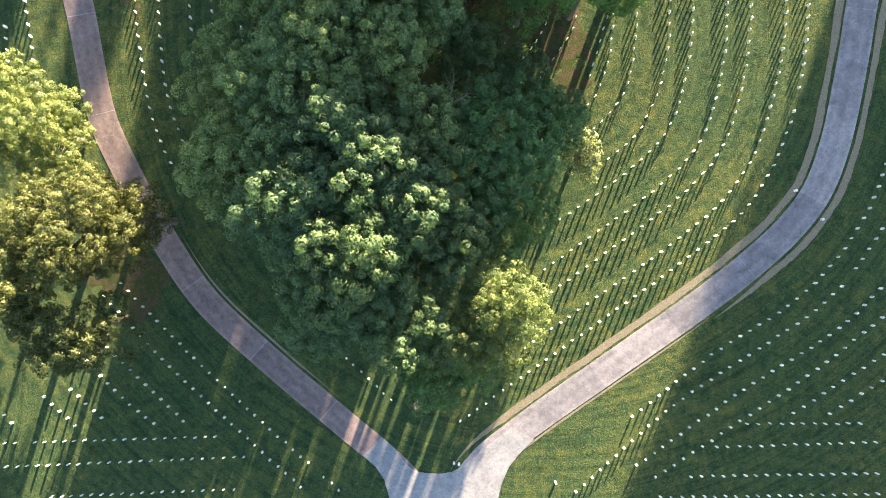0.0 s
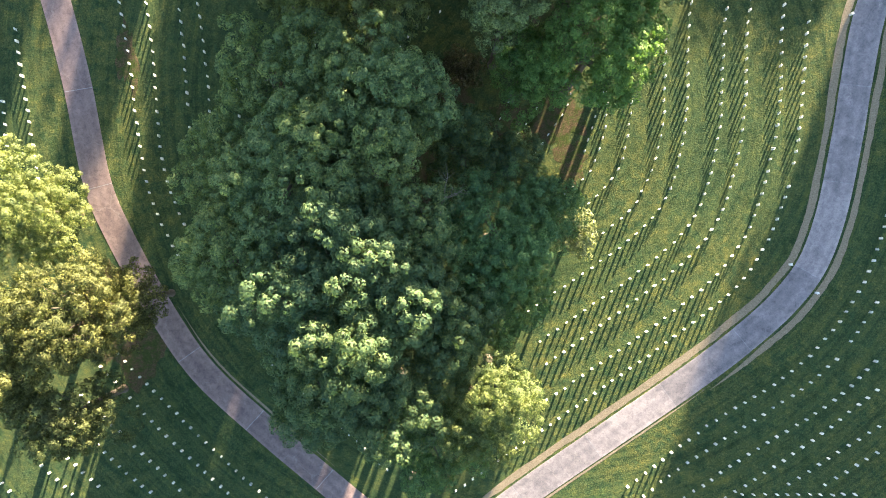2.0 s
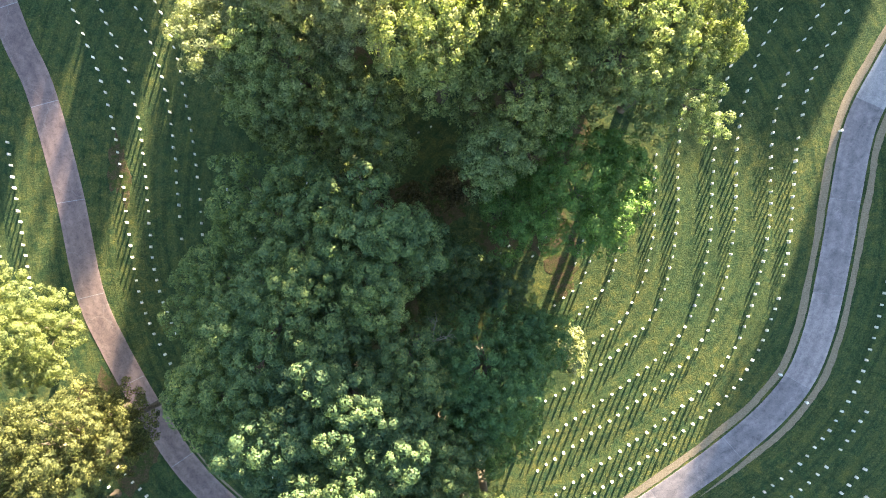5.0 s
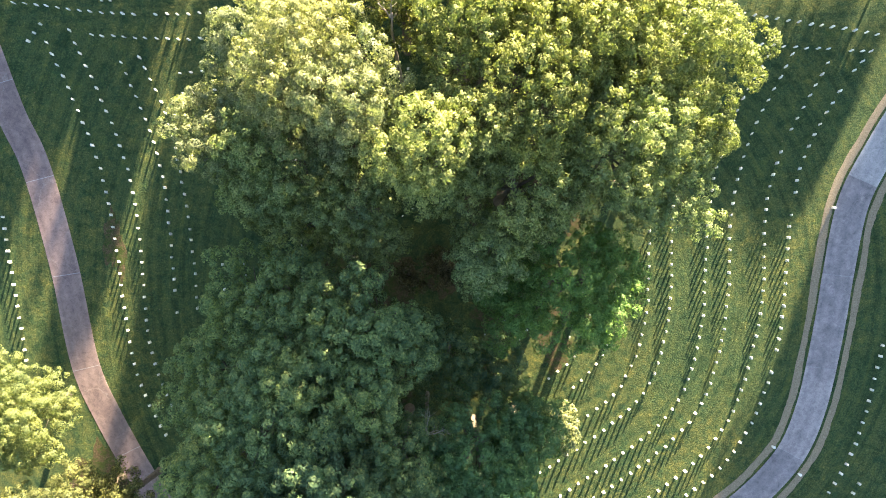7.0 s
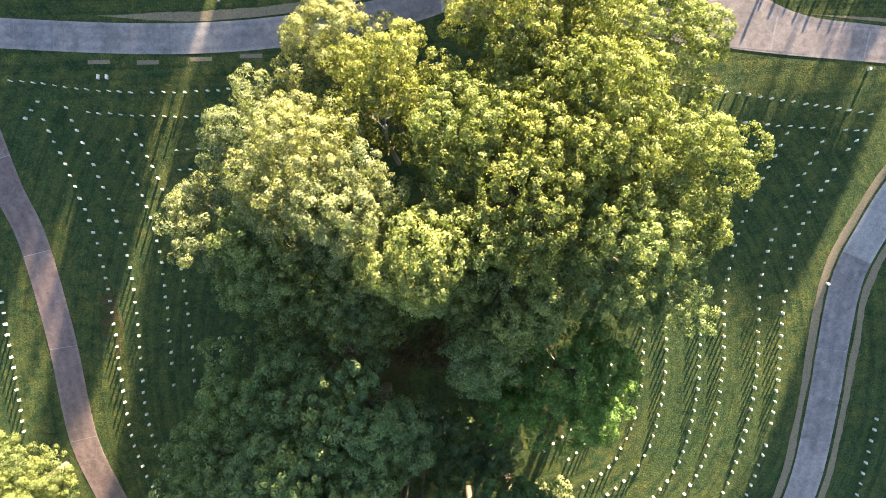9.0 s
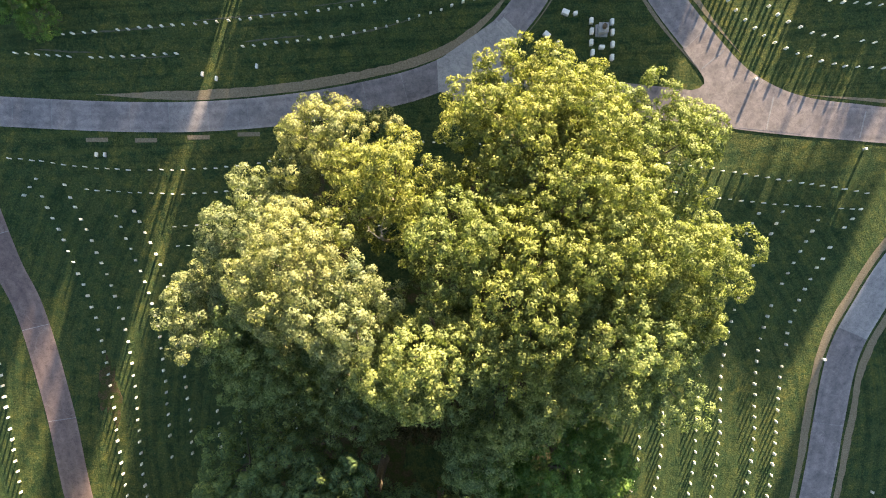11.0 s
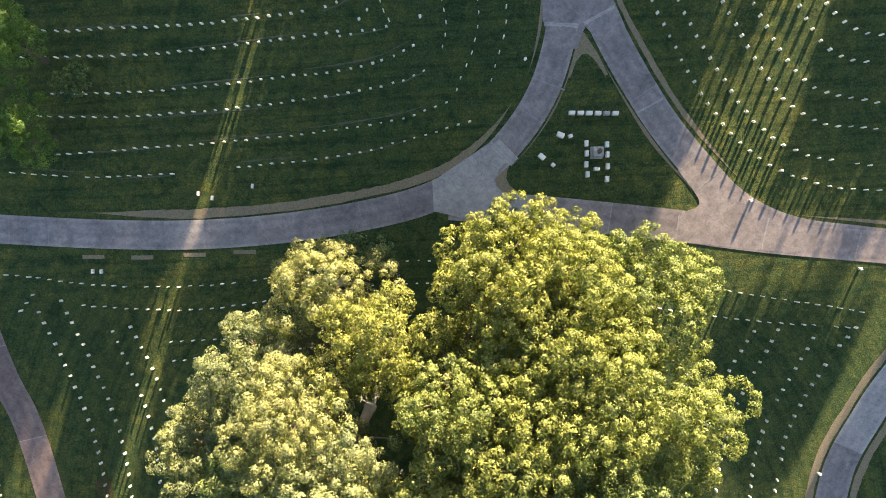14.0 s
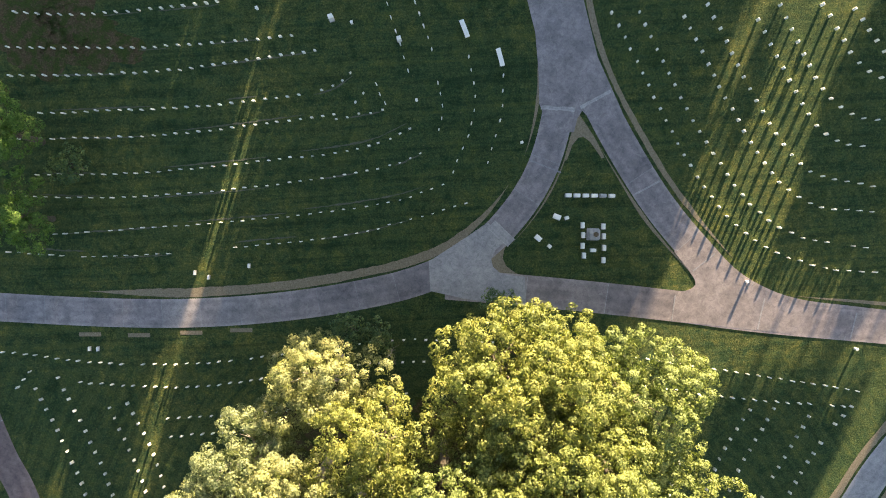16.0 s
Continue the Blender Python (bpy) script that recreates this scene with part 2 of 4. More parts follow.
PALE_BARK = bark_material("pale_bark", (0.16, 0.145, 0.125), (0.34, 0.315, 0.28))


# ---------------------------------------------------------------- mesh helpers
def mesh_from(name, verts, faces, mat, smooth=False):
    me = bpy.data.meshes.new(name)
    me.from_pydata([tuple(v) for v in verts], [], faces)
    if mat is not None:
        me.materials.append(mat)
    if smooth:
        me.polygons.foreach_set("use_smooth", [True] * len(me.polygons))
    me.update()
    return me


def part(name, me, parent, label=""):
    ob = new(name, me)
    ob.parent = parent
    if label:
        ob["label"] = label
    return ob


def smooth_line(points, step):
    """Evenly spaced places along a smooth curve through the points, with its directions."""
    p = np.array(points, float)
    if len(p) == 2:
        dense = p[0] + (p[1] - p[0]) * np.linspace(0, 1, 40)[:, None]
    else:
        q = np.vstack([2 * p[0] - p[1], p, 2 * p[-1] - p[-2]])
        segs = []
        for i in range(1, len(q) - 2):
            a, b, c, d = q[i - 1:i + 3]
            t0, t1 = 0.0, np.hypot(*(b - a)) ** 0.5
            t2 = t1 + np.hypot(*(c - b)) ** 0.5
            t3 = t2 + np.hypot(*(d - c)) ** 0.5
            t = np.linspace(t1, t2, 40, endpoint=i == len(q) - 3)[:, None]
            a1 = (t1 - t) / (t1 - t0) * a + (t - t0) / (t1 - t0) * b
            a2 = (t2 - t) / (t2 - t1) * b + (t - t1) / (t2 - t1) * c
            a3 = (t3 - t) / (t3 - t2) * c + (t - t2) / (t3 - t2) * d
            b1 = (t2 - t) / (t2 - t0) * a1 + (t - t0) / (t2 - t0) * a2
            b2 = (t3 - t) / (t3 - t1) * a2 + (t - t1) / (t3 - t1) * a3
            segs.append((t2 - t) / (t2 - t1) * b1 + (t - t1) / (t2 - t1) * b2)
        dense = np.vstack(segs)
    s = np.r_[0, np.cumsum(np.hypot(*np.diff(dense, axis=0).T))]
    count = max(2, int(round(s[-1] / step)) + 1)
    at = np.linspace(0, s[-1], count)
    xy = np.c_[np.interp(at, s, dense[:, 0]), np.interp(at, s, dense[:, 1])]
    d = np.gradient(xy, axis=0)
    return xy, d / np.maximum(np.hypot(*d.T), 1e-9)[:, None]


# ---------------------------------------------------------------- ground
def lines(lo, hi, step, far):
    inner = np.arange(lo, hi + step / 2, step)
    out = [step * 1.5]
    while sum(out) < far:
        out.append(out[-1] * 1.35)
    o = np.cumsum(out)
    return np.r_[(lo - o)[::-1], inner, hi + o]


def build_ground():
    xs, ys = lines(-75, 75, 1.5, 2200), lines(-50, 125, 1.5, 2200)
    gx, gy = np.meshgrid(xs, ys)
    v = np.c_[gx.ravel(), gy.ravel(), gz(gx, gy).ravel()]
    w = len(xs)
    f = [(j * w + i, j * w + i + 1, (j + 1) * w + i + 1, (j + 1) * w + i) for j in range(len(ys) - 1) for i in range(w - 1)]
    tagged(new("ground", mesh_from("ground", v, f, LAWN, True)), "mown cemetery lawn climbing a gentle hillside", "lawn", kind="structure")


build_ground()


def strip_mesh(name, xy, side, half_a, half_b, lift, thick, mat):
    """A band that lies on the hillside: half_a to the left and half_b to the right of the line."""
    n = len(xy)
    a, b = xy + side * np.reshape(half_a, (-1, 1)), xy - side * np.reshape(half_b, (-1, 1))
    top_a, top_b = gz(a[:, 0], a[:, 1]) + lift, gz(b[:, 0], b[:, 1]) + lift
    v = np.vstack([np.c_[a, top_a], np.c_[b, top_b], np.c_[a, top_a - thick], np.c_[b, top_b - thick]])
    f = []
    for i in range(n - 1):
        j = i + 1
        f += [(i, n + i, n + j, j), (i, j, 2 * n + j, 2 * n + i), (n + i, 3 * n + i, 3 * n + j, n + j)]
    f += [(0, 2 * n, 3 * n, n), (n - 1, 2 * n - 1, 4 * n - 1, 3 * n - 1)]
    me = mesh_from(name, v, f, mat)
    across = me.attributes.new("across", 'FLOAT', 'POINT')
    across.data.foreach_set("value", np.tile(np.repeat([0.0, 1.0], n), 2).astype(np.float32))
    lane = me.attributes.new("lane", 'FLOAT', 'POINT')
    lane.data.foreach_set("value", np.ones(4 * n, np.float32))
    return me


def build_road(name, points, width, slab, mat, lift, label, pale=(), pale_mat=None):
    """A lane of cast slabs with open joints between them."""
    road = tagged(new(name), label, "road", kind="structure")
    xy, d = smooth_line(points, 0.46)
    per = max(2, int(round(slab / 0.46)))
    side = np.c_[-d[:, 1], d[:, 0]]
    part("joint_filler", strip_mesh("joint_filler", xy, side, np.full(len(xy), width / 2 - 0.03), np.full(len(xy), width / 2 - 0.03), lift - 0.005, 0.1, NEW_CONCRETE), road, "pale mortar in the joints")
    k = 0
    while k < len(xy) - 1:
        e = min(k + per, len(xy) - 1)
        seg, sd = xy[k:e + 1].copy(), side[k:e + 1]
        seg[0] += d[k] * 0.035
        seg[-1] -= d[e] * 0.035
        mid = (seg[0] + seg[-1]) / 2
        m = mat
        for x0, y0, x1, y1 in pale:
            if x0 < mid[0] < x1 and y0 < mid[1] < y1:
                m = pale_mat or NEW_CONCRETE
        part("slab", strip_mesh("slab", seg, sd, np.full(len(seg), width / 2), np.full(len(seg), width / 2), lift, 0.16, m), road)
        k = e
    return road


def build_apron(name, outline, mat, lift, label, category="road"):
    """A cast apron of free outline where lanes meet."""
    bm = bmesh.new()
    p = np.array(outline)
    n = len(p)
    top = [bm.verts.new((x, y, gz(x, y) + lift)) for x, y in p]
    face = bm.faces.new(top)
    bmesh.ops.triangulate(bm, faces=[face])
    ret = bmesh.ops.extrude_face_region(bm, geom=bm.faces[:])
    for v in [g for g in ret["geom"] if isinstance(g, bmesh.types.BMVert)]:
        v.co.z -= 0.15
    bmesh.ops.recalc_face_normals(bm, faces=bm.faces)
    me = bpy.data.meshes.new(name)
    bm.to_mesh(me)
    me.materials.append(mat)
    tagged(new(name, me), label, category, kind="structure")


WEST_LANE = [(-54.4, 62), (-52.0, 54.5), (-49.5, 46.7), (-47.4, 41.8), (-44.5, 29.2), (-42.3, 15.6), (-39.9, 9.6), (-34.4, -0.9), (-30.0, -7.4), (-22.4, -14.7), (-12.5, -23.2), (-5.5, -29.2), (-1.5, -34), (0.3, -40), (1.0, -55)]
EAST_LANE = [(72, 68), (63, 58), (56.0, 48.4), (53.4, 43.5), (51.1, 38.0), (50.0, 29.0), (49.6, 23.5), (48.2, 12.6), (46.4, 6.9), (43.4, 2.5), (38.4, -2.5), (32.4, -7.5), (22, -15.4), (11.0, -23.8), (5.8, -28.4), (3.0, -33), (1.6, -40), (1.2, -55)]
NORTH_LANE = [(-75, 66.3), (-60, 65.6), (-48.1, 65.0), (-34.8, 64.55), (-25.5, 64.65), (-16.2, 65.4), (-7.0, 66.85), (0.8, 68.85), (6.7, 71.75), (11.1, 76.0), (14.2, 81.0), (15.8, 86.6), (16.2, 92), (15.8, 97), (14.6, 104), (12, 118)]
CROSS_LANE = [(4.0, 68.5), (10, 68.1), (20, 67.3), (30.4, 66.3), (40, 65.2), (54.2, 64.1), (75, 62.5)]
FORK_LANE = [(56, 64.3), (50, 64.9), (44, 65.6), (40.0, 66.8), (35.9, 69.1), (32.3, 72.5), (27.7, 77.6), (23.8, 83.1), (20.5, 88.5), (18.2, 93.0), (16.6, 98), (15.0, 105), (12.6, 118)]
build_road("road_west", WEST_LANE, 3.6, 12.0, BUFF_CONCRETE, 0.030, "narrow buff concrete lane curving between the lawns")
build_road("road_east", EAST_LANE, 3.75, 11.6, CONCRETE, 0.034, "narrow grey concrete lane curving along the lawn", [(51.6, 39.5, 66, 62)])
build_road("road_north", NORTH_LANE, 3.4, 4.75, CONCRETE, 0.042, "grey concrete lane of square-cut slabs", [(-27.5, 60, -17.5, 68)], LIGHT_CONCRETE)
build_road("road_cross", CROSS_LANE, 3.6, 9.2, MUTED_CONCRETE, 0.038, "buff concrete lane along the foot of the triangle")
build_road("road_fork", FORK_LANE, 3.5, 9.2, CONCRETE, 0.034, "concrete lane forking past the triangle", [(31, 60, 60, 74)], MUTED_CONCRETE)
build_apron("apron_south", [(-7.25, -25.15), (-5.6, -26.7), (-4.5, -28.1), (-3.7, -29.1), (-2.5, -29.8), (-1.0, -30.0), (0.6, -30.0), (2.0, -29.7), (3.7, -28.7), (5.6, -26.9), (9.6, -23.6), (12.6, -25.1), (10.8, -27.0), (9.4, -28.9), (8.5, -31.2), (7.9, -34), (4, -44), (-2, -44), (-6.1, -34), (-6.9, -31.0), (-8.2, -29), (-9.7, -27.7)], NEW_CONCRETE, 0.046, "pale concrete apron where two lanes meet")
build_apron("apron_north_west", [(2.0, 71.2), (2.5, 71.4), (6.5, 74.1), (8.6, 75.6), (10.6, 73.5), (9.5, 72.4), (9.1, 71.4), (9.3, 70.6), (10.1, 69.9), (11.4, 69.6), (13.0, 69.5), (13.2, 66.06), (9.5, 66.4), (6.0, 66.85), (2.2, 67.68)], NEW_CONCRETE, 0.050, "pale concrete apron at the corner of the triangle")
build_apron("apron_north_east", [(29.6, 72.6), (31.4, 70.5), (32.2, 69.4), (32.3, 68.8), (31.8, 68.3), (30.4, 67.9), (29.4, 64.6), (43.6, 63.3), (46.4, 66.3), (44, 66.6), (41.9, 67.0), (39.3, 68.2), (36.6, 70.3), (33.5, 73.5)], MUTED_CONCRETE, 0.046, "buff concrete apron where the lanes fork")
build_apron("apron_north", [(13.9, 88.6), (13.7, 92), (13.2, 96), (11.7, 101), (9, 110), (16.5, 112), (18.2, 99.3), (20.0, 93.5), (22.9, 87.9), (20.6, 86.2), (19.2, 87.3), (18.6, 87.9), (18.1, 87.0), (17.8, 85.6), (15.2, 85.6)], CONCRETE, 0.050, "grey concrete apron at the tip of the triangle")

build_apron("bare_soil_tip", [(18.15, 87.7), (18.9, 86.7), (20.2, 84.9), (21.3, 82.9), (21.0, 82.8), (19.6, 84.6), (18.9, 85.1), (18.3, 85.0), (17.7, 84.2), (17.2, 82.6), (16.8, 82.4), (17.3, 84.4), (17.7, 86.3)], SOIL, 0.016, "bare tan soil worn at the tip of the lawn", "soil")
build_apron("bare_soil_corner", [(9.4, 72.3), (9.1, 71.4), (9.3, 70.6), (10.1, 69.9), (11.4, 69.6), (12.4, 69.6), (11.6, 70.1), (10.8, 70.7), (10.4, 71.5), (10.5, 72.4), (10.9, 73.3), (10.4, 73.3)], SOIL, 0.016, "bare tan soil worn at the corner of the lawn", "soil")


def build_joint(a, b, wide):
    """A raked mortar joint cast across a lane."""
    xy, d = smooth_line([a, ((a[0] + b[0]) / 2, (a[1] + b[1]) / 2), b], 0.35)
    rng = np.random.default_rng(int(a[0] * 10) + 500)
    rough = 0.25 if wide < 0.5 else 0.05
    half = [wide / 2 * rng.uniform(1 - rough, 1 + rough, len(xy)) for _ in range(2)]
    tagged(new("mortar_joint", strip_mesh("mortar_joint", xy, np.c_[-d[:, 1], d[:, 0]], half[0], half[1], 0.056, 0.06, NEW_CONCRETE)), "pale mortar joint across the grey lane", "joint", kind="structure")


build_joint((14.1, 88.2), (17.8, 88.0), 0.4)
build_joint((18.4, 88.2), (21.6, 90.0), 0.35)
build_joint((13.1, 82.5), (16.6, 81.2), 0.16)
build_joint((24.7, 78.8), (27.5, 80.4), 0.2)
build_joint((9.0, 75.4), (11.3, 73.3), 1.2)
build_joint((30.1, 67.6), (29.9, 64.7), 0.12)
build_joint((40.2, 67.4), (39.7, 63.8), 0.14)
build_joint((50.7, 65.9), (50.3, 62.9), 0.14)
build_joint((34.2, 72.4), (31.9, 70.4), 0.12)


# worn verges beside the lanes
def build_verge(points, lo, hi, offset, width, seed):
    xy, d = smooth_line(points, 0.5)
    keep = (xy[:, 1] >= lo[1]) & (xy[:, 1] <= hi[1]) & (xy[:, 0] >= lo[0]) & (xy[:, 0] <= hi[0])
    xy, d = xy[keep], d[keep]
    if len(xy) < 3:
        return
    rng = np.random.default_rng(seed)
    side = np.c_[-d[:, 1], d[:, 0]]
    line = xy + side * offset
    k = np.ones(9) / 9
    ja = np.convolve(rng.uniform(0.3, 1.15, len(xy) + 8), k, 'valid') * width / 1.5
    jb = np.convolve(rng.uniform(0.3, 1.15, len(xy) + 8), k, 'valid') * width / 1.5
    ja += rng.uniform(-0.06, 0.06, len(xy)) * width
    taper = np.clip(np.minimum(np.arange(len(xy)), np.arange(len(xy))[::-1]) / 18.0, 0.04, 1)
    ja, jb = ja * taper, jb * taper
    tagged(new("verge", strip_mesh("verge", line, side, ja, jb, 0.012, 0.05, SOIL)), "strip of bare tan soil worn beside the lane", "verge", kind="structure")


build_verge(EAST_LANE, (4, -40), (70, 60), -2.65, 0.95, 1)
build_verge(EAST_LANE, (33, -7), (70, 60), 2.65, 0.9, 2)
build_verge(WEST_LANE, (-40, -30), (-14, 0), 2.25, 0.3, 3)
build_verge(NORTH_LANE, (-38, 60), (13, 81), 2.45, 1.0, 4)
build_verge(NORTH_LANE, (12, 82), (20, 112), 2.35, 0.5, 5)
build_verge(FORK_LANE, (14, 70), (37, 112), -2.45, 0.6, 6)
build_verge(CROSS_LANE, (43, 60), (75, 70), 2.8, 0.45, 7)
build_verge(NORTH_LANE, (9, 74), (17, 87), -2.0, 0.3, 8)
build_verge(FORK_LANE, (19, 70), (35, 86), 2.05, 0.35, 9)
build_verge(EAST_LANE, (4, -40), (34, -5), 2.2, 0.25, 10)


# bare, leaf-strewn ground under and beside the trees
def litter_material():
    m, n, l, b = material("leaf_litter", 0.95, 0.1)
    fine = noise_node(n, l, 7.0, 6, 0.8)
    col = ramp(n, l, fine, [(0.3, (0.03, 0.024, 0.014)), (0.52, (0.085, 0.064, 0.038)), (0.75, (0.20, 0.155, 0.10))])
    grass = ramp(n, l, noise_node(n, l, 0.9, 7, 0.75), [(0.44, (0, 0, 0)), (0.56, (1, 1, 1))])
    turf = ramp(n, l, fine, [(0.3, (0.012, 0.028, 0.009)), (0.7, (0.07, 0.095, 0.025))])
    l.new(mix(n, l, grass, col, turf), b.inputs["Base Color"])
    bump(n, l, b, fine, 0.9, 0.08)
    return m


LITTER = litter_material()


def build_litter(x, y, rx, ry, seed):
    rng = np.random.default_rng(seed)
    ph = rng.uniform(0, 6.28, 6)
    v, f = [(x, y, float(gz(x, y)) + 0.02)], []
    rings, seg = 6, 90
    for r in range(1, rings + 1):
        for k in range(seg):
            a = 2 * math.pi * k / seg
            w = 1 + 0.22 * math.sin(2 * a + ph[0]) + 0.18 * math.sin(3 * a + ph[1]) + 0.12 * math.sin(7 * a + ph[2]) + 0.08 * math.sin(13 * a + ph[3]) + (rng.uniform(-0.06, 0.06) if r == rings else 0)
            px, py = x + rx * w * r / rings * math.cos(a), y + ry * w * r / rings * math.sin(a)
            v.append((px, py, float(gz(px, py)) + (0.018 if r < rings else -0.01)))
    f += [(0, 1 + k, 1 + (k + 1) % seg) for k in range(seg)]
    for r in range(rings - 1):
        o = 1 + r * seg
        f += [(o + k, o + seg + k, o + seg + (k + 1) % seg, o + (k + 1) % seg) for k in range(seg)]
    tagged(new("bare_ground", mesh_from("bare_ground", v, f, LITTER)), "bare brown ground strewn with dead leaves", "bare ground", kind="structure")


for i, (x, y, rx, ry) in enumerate(((-42, 97, 9, 5), (2.6, 28.6, 2.6, 3.0), (14.2, 25.0, 4.5, 3.2), (16.3, 19.6, 2.2, 2.6), (8.8, 24.4, 2.8, 2.6), (-37, 96, 7, 4), (-9.5, 15, 9, 16), (10, 47, 12, 12), (-41, -2, 5, 8), (-38, 31.5, 1.2, 4.5), (-12, 47, 7, 9))):
    build_litter(x, y, rx, ry, 40 + i)


# ---------------------------------------------------------------- headstones
def headstone_mesh():
    """An upright marble slab with a shallow arched top and softened edges."""
    w, t, h, rise = 0.155, 0.06, 0.62, 0.06
    outline = [(-w, -0.1), (w, -0.1)] + [(w * math.cos(a), h - rise + rise * math.sin(a)) for a in np.linspace(0.12, math.pi - 0.12, 6)]
    c = 0.012
    v, f = [], []
    for y, s in ((-t, 1 - c / w), (-t + c, 1), (t - c, 1), (t, 1 - c / w)):
        v += [(x * s, y, z if s == 1 else z - (c if z > 0 else 0)) for x, z in outline]
    m = len(outline)
    for r in range(3):
        f += [(r * m + i, r * m + (i + 1) % m, (r + 1) * m + (i + 1) % m, (r + 1) * m + i) for i in range(m)]
    f += [tuple(range(m))[::-1], tuple(range(3 * m, 4 * m))]
    return np.array(v), f


STONE_V, STONE_F = headstone_mesh()
STONE_MESH = mesh_from("headstone", STONE_V, STONE_F, MARBLE)


def stones_along(row, spacing, rng):
    xy, d = smooth_line(row, spacing)
    for (x, y), (dx, dy) in zip(xy, d):
        if rng.random() < 0.015:
            continue
        x, y = x + rng.normal(0, 0.04), y + rng.normal(0, 0.04)
        yield (x, y, float(gz(x, y)), math.degrees(math.atan2(dy, dx)) + rng.normal(0, 3), rng.normal(0, 1.5), rng.uniform(0.74, 1.06))


def single_stones(section, spacing, group, seed):
    rng = np.random.default_rng(seed)
    for row in section:
        for x, y, z, turn, lean, s in stones_along(row, spacing, rng):
            ob = new("headstone", STONE_MESH)
            ob.matrix_world = pose(x, y, z, lean, 0, turn) @ Matrix.Diagonal((s, s, 0.5 + s / 2, 1))
            tagged(ob, "small upright white marble headstone in a long row", "headstone", group)


def joined_stones(section, spacing, label, seed):
    rng = np.random.default_rng(seed)
    v, f = [], []
    for row in section:
        for x, y, z, turn, lean, s in stones_along(row, spacing, rng):
            m = np.array(pose(x, y, z, lean, 0, turn) @ Matrix.Diagonal((s, s, 0.5 + s / 2, 1)))
            k = len(v) * len(STONE_V)
            v.append(STONE_V @ m[:3, :3].T + m[:3, 3])
            f += [tuple(i + k for i in face) for face in STONE_F]
    ob = new("headstones", mesh_from("headstones", np.vstack(v), f, MARBLE))
    tagged(ob, label, "headstones", kind="stuff")


# rows of stones: places on each row's line
N = [
    [(-43.1, 97.6), (-35.2, 97.5), (-20.9, 98.8)],
    [(-44.2, 94.0), (-29.4, 94.1), (-13.0, 95.4)],
    [(-44.2, 91.0), (-29.2, 91.5), (-10.5, 93.9)],
    [(-41.2, 87.0), (-20.8, 88.2), (-9.0, 90.1), (-6.6, 91.6)],
    [(-44.0, 84.2), (-26.8, 84.9), (-8.5, 87.2)],
    [(-8.3, 86.7), (-3.2, 87.7)],
    [(-3.0, 88.4), (-3.9, 90.5)],
    [(-5.2, 89.5), (-6.2, 88.5)],
    [(-42.2, 80.3), (-31.8, 80.6), (-16.6, 82.1), (-4.5, 83.9), (-0.2, 85.8)],
    [(-43.9, 77.9), (-34.6, 77.8), (-14.7, 79.6), (-2.2, 81.8), (1.0, 83.1)],
    [(-40.8, 73.6), (-14.8, 75.9), (-1.3, 78.0), (3.5, 79.7)],
    [(-46.3, 71.5), (-37.3, 71.1), (-27.8, 71.6)],
    [(-20.1, 72.4), (-6.5, 74.1), (6.1, 77.7)],
]
COL = [
    [(-2.7, 98.7), (-0.4, 91.9)],
    [(0.3, 98.9), (2.1, 94.1)],
    [(2.8, 90.7), (3.4, 87.4), (3.0, 85.7)],
    [(6.1, 93.4), (6.8, 90.0), (6.6, 86.6), (4.6, 81.1)],
    [(9.9, 91.4), (9.8, 87.4), (8.4, 82.2)],
]
EAST = [
    [(21.3, 97.9), (29.7, 83.6), (33.1, 78.9), (36.5, 75.4), (40.7, 72.7), (43.4, 71.8), (46.2, 71.0), (52.0, 70.5)],
    [(24.1, 98.0), (31.2, 86.0), (38.1, 77.5), (42.9, 74.6), (50.7, 73.3)],
    [(28.8, 97.6), (35.8, 86.4), (40.6, 80.3), (44.8, 77.9), (50.9, 77.3)],
    [(31.2, 98.8), (36.5, 90.1), (41.5, 83.4), (44.4, 81.3), (50.7, 80.1)],
    [(35.8, 98.5), (43.9, 86.6), (46.2, 84.9), (50.5, 84.2)],
    [(38.8, 98.8), (44.4, 90.1), (48.0, 87.5), (50.3, 87.1)],
    [(43.2, 98.9), (47.5, 93.2), (50.2, 91.5)],
    [(46.6, 98.5), (50.2, 94.2)],
]
MID = [
    [(-48.1, 59.7), (-35.4, 58.5), (-23.6, 58.8), (-0.1, 61.9), (23.9, 60.4), (52.9, 56.6)],
    [(-39.2, 56.1), (-26.1, 55.8), (0.3, 59.3), (39.3, 55.5), (50.2, 54.9)],
    [(-28.9, 51.9), (-18.5, 52.7), (-0.4, 55.5)],
    [(-28.6, 49.6), (-2.0, 52.6)],
    [(-45.2, 57.3), (-46.7, 55.4)],
]
WEST = [
    [(-44.6, 55.3), (-40.9, 46.4), (-38.5, 38.1), (-35.8, 15.2), (-31.9, 6.1)],
    [(-41.7, 56.6), (-36.3, 42.9), (-34.9, 34.8), (-33.9, 18.2), (-31.6, 11.3)],
    [(-35.8, 53.0), (-32.7, 44.7), (-31.5, 39.6), (-30.4, 23.2)],
    [(-33.6, 53.7), (-31.1, 48.1), (-30.0, 44.1), (-28.3, 31.9), (-27.9, 23.8)],
    [(-24.6, 29.3), (-24.3, 24.6)],
    [(-21.9, 29.4), (-21.4, 23.5)],
    [(-16.9, 44.2), (-15.5, 42.4), (-14.8, 27.3)],
    [(-51.5, 34.7), (-49.8, 16.8)],
    [(-53.6, 26.1), (-53.5, 20.7)],
]
